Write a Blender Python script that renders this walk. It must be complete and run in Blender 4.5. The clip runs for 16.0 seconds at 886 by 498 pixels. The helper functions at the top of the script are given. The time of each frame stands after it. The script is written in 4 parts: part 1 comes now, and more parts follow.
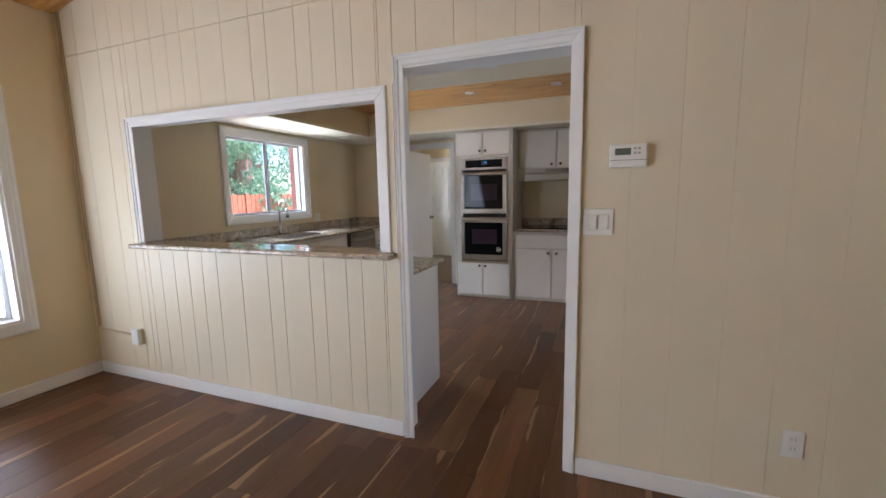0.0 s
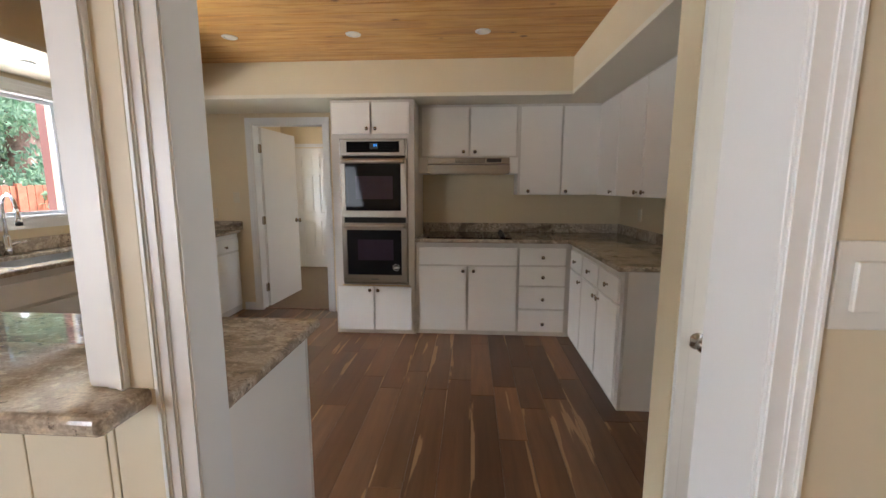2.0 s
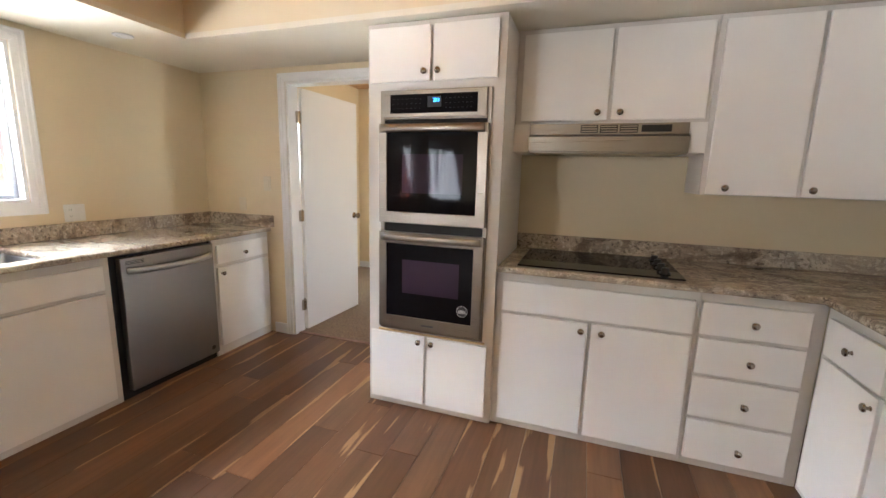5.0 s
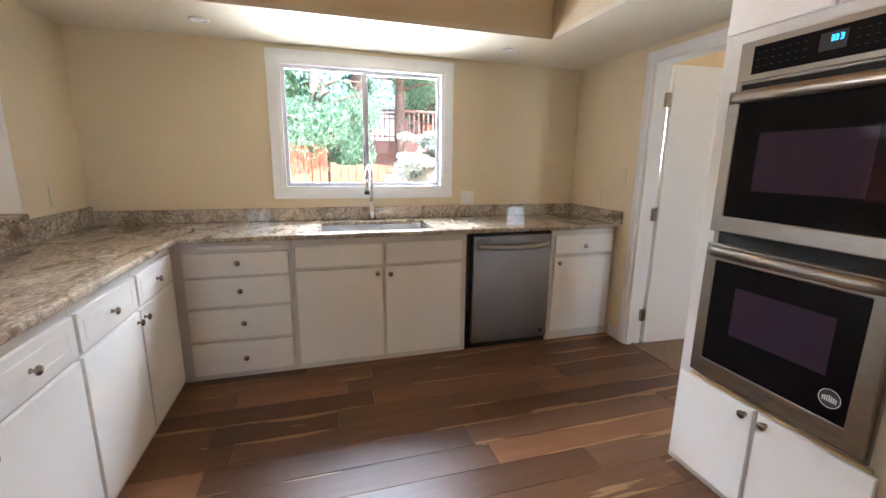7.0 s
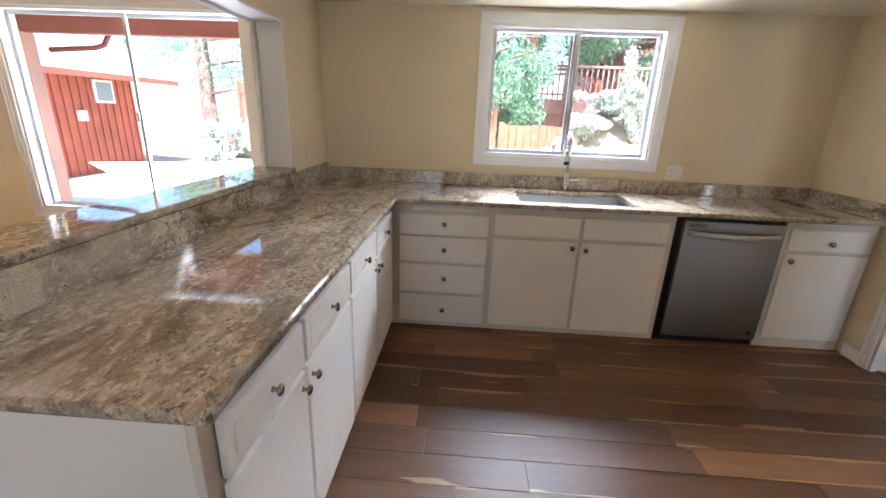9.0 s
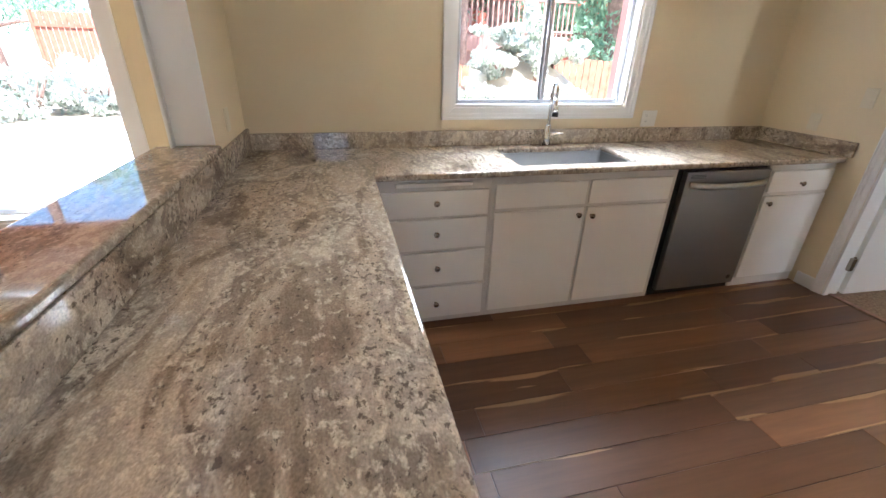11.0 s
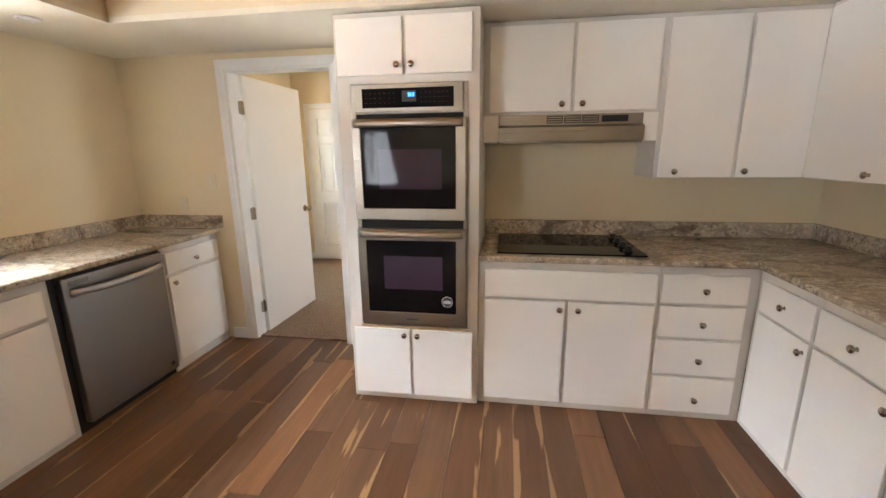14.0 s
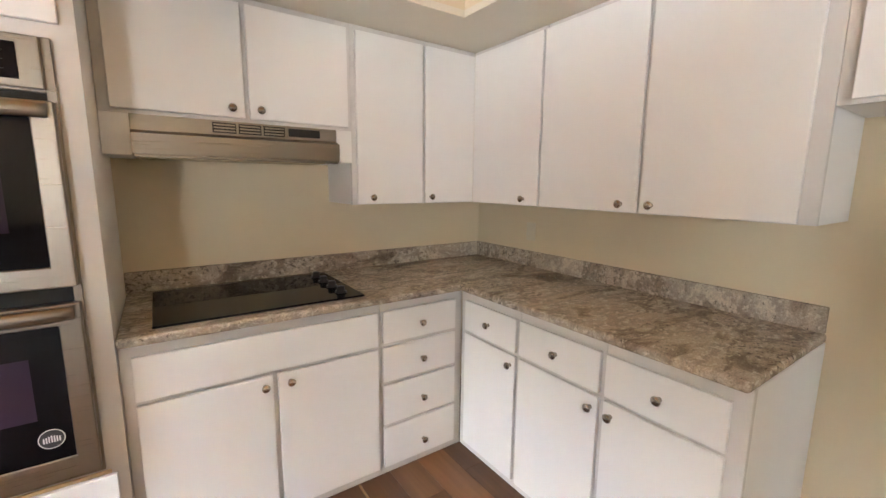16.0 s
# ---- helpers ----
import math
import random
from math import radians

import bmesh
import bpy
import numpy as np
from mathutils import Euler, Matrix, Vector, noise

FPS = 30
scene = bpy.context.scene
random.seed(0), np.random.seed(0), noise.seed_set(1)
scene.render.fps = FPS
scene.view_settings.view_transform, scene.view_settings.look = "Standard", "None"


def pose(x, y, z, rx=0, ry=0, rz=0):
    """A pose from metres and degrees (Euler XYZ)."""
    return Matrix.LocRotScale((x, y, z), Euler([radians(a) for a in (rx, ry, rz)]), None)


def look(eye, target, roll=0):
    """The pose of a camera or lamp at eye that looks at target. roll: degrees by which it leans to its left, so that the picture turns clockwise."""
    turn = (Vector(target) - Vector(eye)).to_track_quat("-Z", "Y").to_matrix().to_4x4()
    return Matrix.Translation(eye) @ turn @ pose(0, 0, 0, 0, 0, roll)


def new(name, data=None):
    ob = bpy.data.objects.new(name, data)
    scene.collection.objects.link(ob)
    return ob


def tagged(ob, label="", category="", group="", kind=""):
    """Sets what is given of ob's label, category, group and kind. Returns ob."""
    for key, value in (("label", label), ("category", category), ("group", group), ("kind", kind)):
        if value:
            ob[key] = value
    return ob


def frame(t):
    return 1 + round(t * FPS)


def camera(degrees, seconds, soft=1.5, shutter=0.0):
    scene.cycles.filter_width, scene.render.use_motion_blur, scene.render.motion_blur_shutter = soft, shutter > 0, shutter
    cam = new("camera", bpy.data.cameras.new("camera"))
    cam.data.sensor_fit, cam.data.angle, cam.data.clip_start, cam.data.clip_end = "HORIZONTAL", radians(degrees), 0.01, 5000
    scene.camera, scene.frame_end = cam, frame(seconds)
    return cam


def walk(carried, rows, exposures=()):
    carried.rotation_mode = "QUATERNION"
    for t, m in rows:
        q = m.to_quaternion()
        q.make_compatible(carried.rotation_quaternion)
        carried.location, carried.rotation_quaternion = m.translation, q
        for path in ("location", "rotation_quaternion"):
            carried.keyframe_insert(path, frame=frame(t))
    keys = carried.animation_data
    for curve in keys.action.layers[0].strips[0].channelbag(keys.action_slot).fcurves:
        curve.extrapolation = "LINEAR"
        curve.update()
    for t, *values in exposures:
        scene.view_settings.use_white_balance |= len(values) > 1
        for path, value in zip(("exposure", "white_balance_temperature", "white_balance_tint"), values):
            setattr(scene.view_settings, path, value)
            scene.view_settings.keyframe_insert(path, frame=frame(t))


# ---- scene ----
cam = camera(94.0, 16.0)
PATH = [
    (0, (0.115, 1.191, 1.382), (-0.606, 3.036, 1.107), -1.1),
    (0.5, (-0.069, 1.528, 1.378), (-0.692, 3.406, 1.088), -0.8),
    (0.6, (-0.105, 1.596, 1.374), (-0.683, 3.489, 1.084), -1.2),
    (1, (-0.219, 1.866, 1.363), (-0.62, 3.8, 1.051), -0.9),
    (1.5, (-0.329, 2.235, 1.362), (-0.699, 4.181, 1.086), -0.4),
    (2, (-0.438, 2.594, 1.36), (-0.571, 4.568, 1.069), 0.1),
    (2.5, (-0.472, 2.938, 1.378), (-0.488, 4.915, 1.079), -0.7),
    (3, (-0.475, 3.25, 1.381), (-0.562, 5.226, 1.079), -0.1),
    (5.3, (-0.535, 4.369, 1.356), (-1.39, 6.139, 0.987), 1.1),
    (5.5, (-0.485, 4.468, 1.371), (-1.515, 6.139, 0.988), 0.8),
    (6, (-0.436, 4.637, 1.374), (-1.888, 5.951, 0.967), 1.9),
    (6.5, (-0.399, 4.71, 1.355), (-2.139, 5.607, 0.945), 1.4),
    (7, (-0.339, 4.764, 1.35), (-2.214, 5.326, 0.938), 0.8),
    (7.5, (-0.223, 4.73, 1.378), (-2.141, 5.045, 0.906), 1.5),
    (8, (-0.15, 4.688, 1.39), (-2.079, 4.825, 0.881), 2.3),
    (8.5, (-0.199, 4.604, 1.4), (-2.115, 4.575, 0.827), 2.6),
    (8.7, (-0.274, 4.529, 1.407), (-2.176, 4.436, 0.794), 2.3),
    (10.8, (-0.969, 3.816, 1.443), (-2.754, 4.096, 0.585), 1.9),
    (11, (-1.009, 3.824, 1.436), (-2.764, 4.265, 0.585), 1.5),
    (11.5, (-1.049, 3.891, 1.44), (-2.624, 4.805, 0.615), -0.0),
    (12, (-1.042, 3.952, 1.434), (-2.397, 5.208, 0.668), -0.3),
    (12.5, (-0.968, 4.076, 1.453), (-2.071, 5.63, 0.845), 1.1),
    (13, (-0.911, 4.098, 1.446), (-1.776, 5.827, 0.933), 0.5),
    (13.5, (-0.865, 4.111, 1.455), (-1.479, 5.954, 0.98), -0.3),
    (14, (-0.804, 4.13, 1.446), (-1.1, 6.055, 0.993), -0.6),
    (14.5, (-0.73, 4.163, 1.426), (-0.676, 6.112, 0.979), -0.5),
    (15, (-0.683, 4.256, 1.408), (-0.314, 6.17, 0.959), 0.3),
    (15.5, (-0.69, 4.422, 1.394), (0.022, 6.248, 0.995), 1.5),
    (16, (-0.796, 4.676, 1.41), (0.326, 6.301, 1.094), 0.6),
]
EXPOSURES = [(0, 1.52, 5450, 10), (1.0, 1.5, 5700, 10), (1.5, 1.55, 5850, 10), (2.0, 1.78, 5950, 10), (2.5, 2.28, 6120, 10), (3.0, 2.6, 5850, 10),
             (5.5, 2.72, 5800, 10), (7, 2.46, 5680, 10), (8.5, 2.24, 5620, 10), (11, 2.46, 5500, 10), (12.5, 2.62, 5900, 10),
             (14.5, 2.85, 6050, 10), (16, 3.12, 5880, 10)]
walk(cam, [(t, look(eye, target, roll)) for t, eye, target, roll in PATH], EXPOSURES)

# ---- world, sun and window lamps ----
world = bpy.data.worlds.new("world")
scene.world = world
world.use_nodes = True
wn = world.node_tree.nodes
sky = wn.new("ShaderNodeTexSky")
sky.sky_type = "NISHITA"
sky.sun_disc = False
sky.sun_elevation = radians(60)
sky.sun_rotation = radians(70)
wn["Background"].inputs["Strength"].default_value = 0.12
world.node_tree.links.new(sky.outputs[0], wn["Background"].inputs["Color"])

sun = new("sun", bpy.data.lights.new("sun", "SUN"))
sun.data.energy = 4.8
sun.data.angle = radians(0.6)
sun.data.color = (1.0, 0.95, 0.87)
sun.matrix_world = look((8, 3, 16), (0, 0, 0))


def daylight_lamp(name, eye, target, wide, high, watts, color=(0.96, 0.98, 1.0)):
    """Added area lamp standing in for outdoor light at an opening: from the bright ground below it, from the sky above
    it, or in it.
    """
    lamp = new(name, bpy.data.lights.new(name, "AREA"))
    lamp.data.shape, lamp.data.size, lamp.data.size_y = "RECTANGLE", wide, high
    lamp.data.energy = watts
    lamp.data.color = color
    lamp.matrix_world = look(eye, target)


# Added lamps outside the window, out of view, standing in for sky and ground.
daylight_lamp("kitchen_ground_lamp", (-7.0, 5.13, 0.26), (-3.6, 5.13, 1.6), 4.2, 0.9, 108, (1.0, 0.98, 0.95))
daylight_lamp("kitchen_sky_lamp", (-6.4, 5.13, 3.55), (-3.6, 5.13, 1.6), 3.8, 1.8, 165)
daylight_lamp("living_ground_daylight", (-3.80, 1.77, 0.77), (-2.4, 2.4, 2.0), 1.7, 0.40, 5.5, (1.0, 0.99, 0.97))
# Added lamp in the unseen rear window, lighting the living room and pass-through.
daylight_lamp("rear_living_fill_lamp", (-3.80, -0.5, 1.3), (-1.6, 1.2, 2.2), 1.3, 1.3, 21)
daylight_lamp("bedroom_daylight", (-3.80, 8.2, 1.45), (-1.0, 8.2, 1.3), 1.3, 1.1, 14.0, (0.95, 1.0, 0.88))
# Added lamp on the unseen east side, brightening the open bedroom door.
daylight_lamp("bedroom_side_fill_lamp", (0.44, 8.3, 1.4), (-2.0, 8.3, 1.3), 1.3, 1.1, 8)
# Added lamp in an invented passage opening, lifting the east-facing cabinet fronts.
daylight_lamp("hall_fill_lamp", (1.36, 3.65, 1.35), (-1.0, 3.75, 1.1), 0.55, 1.5, 0.6)


# ---- materials ----
def material(name, color, rough=0.5, metal=0.0):
    m = bpy.data.materials.new(name)
    m.use_nodes = True
    b = m.node_tree.nodes["Principled BSDF"]
    b.inputs["Base Color"].default_value = (*color, 1)
    b.inputs["Roughness"].default_value = rough
    b.inputs["Metallic"].default_value = metal
    return m


def node(m, kind, **values):
    n = m.node_tree.nodes.new(kind)
    for key, value in values.items():
        n.inputs[key.replace("_", " ")].default_value = value
    return n


def wire(m, a, out, b, inp):
    m.node_tree.links.new(a.outputs[out], b.inputs[inp])


def bsdf(m):
    return m.node_tree.nodes["Principled BSDF"]


def coords(m, scale=(1, 1, 1), random_shift=False):
    """Object-space place, in metres, stretched by scale; each object shifted by its own chance where wanted."""
    c = node(m, "ShaderNodeTexCoord")
    mp = node(m, "ShaderNodeMapping", Scale=scale)
    wire(m, c, "Object", mp, "Vector")
    if random_shift:
        info = node(m, "ShaderNodeObjectInfo")
        mul = m.node_tree.nodes.new("ShaderNodeVectorMath")
        mul.operation = "SCALE"
        mul.inputs[0].default_value = (37.0, 91.0, 53.0)
        wire(m, info, "Random", mul, "Scale")
        wire(m, mul, 0, mp, "Location")
    return mp


def ramp(m, stops):
    r = m.node_tree.nodes.new("ShaderNodeValToRGB")
    els = r.color_ramp.elements
    while len(els) < len(stops):
        els.new(0.5)
    for e, (at, col) in zip(els, stops):
        e.position, e.color = at, (*col, 1)
    return r


def mix(m, fac, a, b, how="MIX"):
    """Colour mix; fac, a and b are (node, output) pairs or plain values."""
    n = m.node_tree.nodes.new("ShaderNodeMix")
    n.data_type, n.blend_type = "RGBA", how
    for value, inp in ((fac, n.inputs[0]), (a, n.inputs[6]), (b, n.inputs[7])):
        if isinstance(value, tuple) and hasattr(value[0], "outputs"):
            m.node_tree.links.new(value[0].outputs[value[1]], inp)
        else:
            inp.default_value = value if not isinstance(value, tuple) else (*value, 1)
    return n


def bump(m, source, out, strength, distance):
    b = node(m, "ShaderNodeBump", Strength=strength, Distance=distance)
    wire(m, source, out, b, "Height")
    wire(m, b, 0, bsdf(m), "Normal")


def paint(name, color, rough=0.5, grain=220.0, relief=0.12, dirt=0.06):
    """Painted surface with roller or brush texture and faint uneven tone."""
    m = material(name, color, rough)
    c = coords(m)
    big = node(m, "ShaderNodeTexNoise", Scale=1.7, Detail=4.0)
    wire(m, c, 0, big, "Vector")
    fine = node(m, "ShaderNodeTexNoise", Scale=grain, Detail=2.0)
    wire(m, c, 0, fine, "Vector")
    r = ramp(m, [(0.3, tuple(v * (1 - dirt) for v in color)), (0.7, color)])
    wire(m, big, "Fac", r, "Fac")
    wire(m, r, 0, bsdf(m), "Base Color")
    rr = ramp(m, [(0.2, (rough * 0.8,) * 3), (0.8, (min(1, rough * 1.2),) * 3)])
    wire(m, big, "Fac", rr, "Fac")
    wire(m, rr, 0, bsdf(m), "Roughness")
    bump(m, fine, "Fac", relief, 0.002)
    return m


WALL = paint("cream_wall_paint", (0.74, 0.63, 0.425), 0.55, 160, 0.15)
PANEL = paint("cream_panel_paint", (0.74, 0.66, 0.50), 0.5, 120, 0.12)
SOFFIT = paint("off_white_ceiling_paint", (0.77, 0.71, 0.57), 0.6, 140, 0.2)
TRIM = paint("white_trim_paint", (0.82, 0.82, 0.81), 0.32, 90, 0.05, 0.03)
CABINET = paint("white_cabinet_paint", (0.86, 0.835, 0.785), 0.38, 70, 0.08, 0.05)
# Same white paint, darkened to put shade into the gaps between fronts.
FRAME_SHADED = paint("shade_darkened_frame_paint", (0.70, 0.665, 0.61), 0.45, 70, 0.08, 0.08)
PLASTIC = paint("white_plastic", (0.80, 0.79, 0.75), 0.3, 400, 0.02, 0.02)
# Red timber paint darkened to hold the shade under the patio cover.
SHADE_RED = paint("shaded_red_timber_paint", (0.26, 0.085, 0.065), 0.6, 40, 0.3, 0.3)
# Faded paint of the posts; on the roof sheet its paleness is bounce light.
FADED_AND_LIT = paint("faded_and_bounce_lit_pink_paint", (0.36, 0.20, 0.16), 0.65, 40, 0.3, 0.3)
GREY_PLASTIC = paint("grey_plastic", (0.42, 0.42, 0.40), 0.35, 400, 0.02, 0.02)
RED_PAINT = paint("red_stain", (0.46, 0.13, 0.085), 0.6, 40, 0.3, 0.3)
DECK_PAINT = paint("faded_red_deck_paint", (0.44, 0.24, 0.20), 0.6, 40, 0.3, 0.3)
ROOFING = paint("pale_metal_roofing", (0.62, 0.60, 0.58), 0.5, 20, 0.1, 0.1)
PLATE_CREAM = paint("cream_painted_plate", (0.72, 0.65, 0.49), 0.45)
CORD = paint("cream_cable_paint", (0.66, 0.56, 0.38), 0.5)


def steel(name, color, rough, stretch):
    m = material(name, color, rough, 1.0)
    c = coords(m, stretch)
    n = node(m, "ShaderNodeTexNoise", Scale=1.0, Detail=3.0)
    wire(m, c, 0, n, "Vector")
    r = ramp(m, [(0.3, (rough * 0.8,) * 3), (0.7, (rough * 1.3,) * 3)])
    wire(m, n, "Fac", r, "Fac")
    wire(m, r, 0, bsdf(m), "Roughness")
    bump(m, n, "Fac", 0.012, 0.0005)
    return m


STEEL = steel("brushed_stainless_steel", (0.32, 0.283, 0.235), 0.33, (3, 3, 600))
STEEL_GREY = steel("grey_stainless_steel", (0.275, 0.265, 0.255), 0.36, (4, 4, 700))
SINK = steel("satin_sink_steel", (0.42, 0.415, 0.41), 0.36, (40, 6, 40))
CHROME = material("chrome", (0.75, 0.76, 0.78), 0.08, 1.0)
PEWTER = material("pewter", (0.38, 0.33, 0.275), 0.24, 1.0)
ALUMINIUM = steel("aluminium_sash", (0.55, 0.56, 0.58), 0.4, (50, 50, 50))
BLACK_GLASS = material("black_glass", (0.008, 0.007, 0.008), 0.04)
bsdf(BLACK_GLASS).inputs["Specular IOR Level"].default_value = 0.11
# Grey-blue base colour holds the sky's reflection in the shed pane.
SHED_PANE = material("sky_reflection_pane", (0.22, 0.27, 0.32), 0.15)
OVEN_WINDOW = material("tinted_oven_window", (0.042, 0.026, 0.042), 0.05)
bsdf(OVEN_WINDOW).inputs["Specular IOR Level"].default_value = 0.13
BLACK = material("black_enamel", (0.012, 0.012, 0.013), 0.35)
DARK_GAP = material("dark_recess", (0.02, 0.018, 0.016), 0.8)
STICKER = material("paper_sticker", (0.045, 0.044, 0.044), 0.5)
KEY_PRINT = material("faint_key_print", (0.018, 0.018, 0.018), 0.5)
BRASS_EDGE = paint("raw_wood_edge", (0.62, 0.45, 0.24), 0.6)
GREY_PRINT = material("grey_print", (0.13, 0.13, 0.13), 0.5)
LCD = material("lcd_green_grey", (0.10, 0.12, 0.10), 0.2)

DISPLAY = material("blue_display", (0.02, 0.1, 0.5), 0.3)
bsdf(DISPLAY).inputs["Emission Color"].default_value = (0.05, 0.35, 1.0, 1)
bsdf(DISPLAY).inputs["Emission Strength"].default_value = 1.2

GLASS = material("window_glass", (1, 1, 1), 0.0)
bsdf(GLASS).inputs["Transmission Weight"].default_value = 1.0
bsdf(GLASS).inputs["IOR"].default_value = 1.0
BULB = material("frosted_lamp_face", (0.85, 0.84, 0.80), 0.3)


def granite():
    """Polished granite: grey-beige flows along x, clusters of cream feldspar and dark mica specks."""
    m = material("polished_granite", (0.35, 0.28, 0.22), 0.035)
    c = coords(m, (0.55, 1.2, 1.0))
    warp = node(m, "ShaderNodeTexNoise", Scale=2.2, Detail=4.0, Roughness=0.55)
    wire(m, c, 0, warp, "Vector")
    add = mix(m, 0.30, (c, 0), (warp, "Color"), "ADD")
    near = coords(m, (0.8, 1.1, 1.0))
    fine_warp = node(m, "ShaderNodeTexNoise", Scale=11.0, Detail=3.0)
    wire(m, near, 0, fine_warp, "Vector")
    small = mix(m, 0.035, (near, 0), (fine_warp, "Color"), "ADD")
    flow = node(m, "ShaderNodeTexNoise", Scale=4.6, Detail=8.0, Roughness=0.62, Distortion=0.4)
    wire(m, add, 2, flow, "Vector")
    base = ramp(m, [(0.30, (0.15, 0.115, 0.085)), (0.40, (0.32, 0.255, 0.19)), (0.47, (0.52, 0.435, 0.33)), (0.54, (0.37, 0.31, 0.25)), (0.64, (0.60, 0.52, 0.405))])
    wire(m, flow, "Fac", base, "Fac")
    vein = node(m, "ShaderNodeTexNoise", Scale=3.0, Detail=4.0, Roughness=0.52, Distortion=0.8)
    wire(m, add, 2, vein, "Vector")
    veins = ramp(m, [(0.455, (0, 0, 0)), (0.49, (0.5, 0.5, 0.5)), (0.505, (0.5, 0.5, 0.5)), (0.54, (0, 0, 0))])
    wire(m, vein, "Fac", veins, "Fac")
    zero = mix(m, (veins, 0), (base, 0), (0.14, 0.105, 0.08))
    blot = node(m, "ShaderNodeTexNoise", Scale=44.0, Detail=5.0, Roughness=0.6)
    wire(m, small, 2, blot, "Vector")
    patch = m.node_tree.nodes.new("ShaderNodeMath")
    patch.operation = "MULTIPLY_ADD"
    wire(m, flow, "Fac", patch, 0)
    patch.inputs[1].default_value = 0.42
    wire(m, blot, "Fac", patch, 2)
    cream = ramp(m, [(0.745, (0, 0, 0)), (0.84, (0.8, 0.8, 0.8))])
    wire(m, patch, 0, cream, "Fac")
    one = mix(m, (cream, 0), (zero, 2), (0.66, 0.585, 0.455))
    spots = node(m, "ShaderNodeTexNoise", Scale=62.0, Detail=5.0, Roughness=0.66)
    wire(m, small, 2, spots, "Vector")
    gather = m.node_tree.nodes.new("ShaderNodeMath")
    gather.operation = "MULTIPLY_ADD"
    wire(m, vein, "Fac", gather, 0)
    gather.inputs[1].default_value = -0.38
    wire(m, spots, "Fac", gather, 2)
    dark = ramp(m, [(0.395, (0, 0, 0)), (0.445, (0.8, 0.8, 0.8))])
    wire(m, gather, 0, dark, "Fac")
    two = mix(m, (dark, 0), (one, 2), (0.10, 0.078, 0.062))
    grit = node(m, "ShaderNodeTexNoise", Scale=190.0, Detail=2.0)
    wire(m, near, 0, grit, "Vector")
    salt = ramp(m, [(0.3, (0.78, 0.78, 0.78)), (0.7, (1.22, 1.22, 1.22))])
    wire(m, grit, "Fac", salt, "Fac")
    three = mix(m, 1.0, (two, 2), (salt, 0), "MULTIPLY")
    wire(m, three, 2, bsdf(m), "Base Color")
    return m


GRANITE = granite()


def plank_wood():
    """Dark oiled hardwood boards with pale sapwood streaks along their edges; the grain runs along y."""
    m = material("dark_hardwood_boards", (0.12, 0.06, 0.035), 0.32)
    c = coords(m, (1, 0.07, 1), True)
    info = node(m, "ShaderNodeObjectInfo")
    grain = node(m, "ShaderNodeTexNoise", Scale=30.0, Detail=5.0, Roughness=0.6)
    wire(m, c, 0, grain, "Vector")
    tone = ramp(m, [(0.0, (0.080, 0.036, 0.017)), (0.45, (0.122, 0.059, 0.028)), (0.75, (0.140, 0.073, 0.037)), (1.0, (0.200, 0.094, 0.041))])
    wire(m, info, "Random", tone, "Fac")
    lines = ramp(m, [(0.3, (0.84, 0.84, 0.84)), (0.7, (1.18, 1.18, 1.18))])
    wire(m, grain, "Fac", lines, "Fac")
    body = mix(m, 1.0, (tone, 0), (lines, 0), "MULTIPLY")
    cloud = node(m, "ShaderNodeTexNoise", Scale=5.0, Detail=2.0)
    wire(m, c, 0, cloud, "Vector")
    shade = ramp(m, [(0.3, (0.80, 0.78, 0.76)), (0.7, (1.22, 1.20, 1.18))])
    wire(m, cloud, "Fac", shade, "Fac")
    body = mix(m, 1.0, (body, 2), (shade, 0), "MULTIPLY")
    place = node(m, "ShaderNodeTexCoord")
    axes = node(m, "ShaderNodeSeparateXYZ")
    wire(m, place, "Object", axes, 0)
    side = m.node_tree.nodes.new("ShaderNodeMath")
    side.operation = "ABSOLUTE"
    wire(m, axes, "X", side, 0)
    rim = node(m, "ShaderNodeMapRange")
    rim.inputs["From Min"].default_value, rim.inputs["From Max"].default_value = 0.035, 0.078
    rim.inputs["To Min"].default_value, rim.inputs["To Max"].default_value = 0.0, 0.13
    wire(m, side, 0, rim, "Value")
    c2 = coords(m, (1, 0.09, 1), True)
    sap = node(m, "ShaderNodeTexNoise", Scale=13.0, Detail=3.0, Roughness=0.5)
    wire(m, c2, 0, sap, "Vector")
    total = m.node_tree.nodes.new("ShaderNodeMath")
    wire(m, sap, "Fac", total, 0)
    wire(m, rim, 0, total, 1)
    band = ramp(m, [(0.685, (0, 0, 0)), (0.71, (0.62, 0.62, 0.62))])
    wire(m, total, 0, band, "Fac")
    col = mix(m, (band, 0), (body, 2), (0.42, 0.26, 0.125))
    wire(m, col, 2, bsdf(m), "Base Color")
    gloss = ramp(m, [(0.3, (0.30,) * 3), (0.7, (0.42,) * 3)])
    bsdf(m).inputs["Specular IOR Level"].default_value = 0.36
    wire(m, cloud, "Fac", gloss, "Fac")
    wire(m, gloss, 0, bsdf(m), "Roughness")
    return m


FLOOR_WOOD = plank_wood()


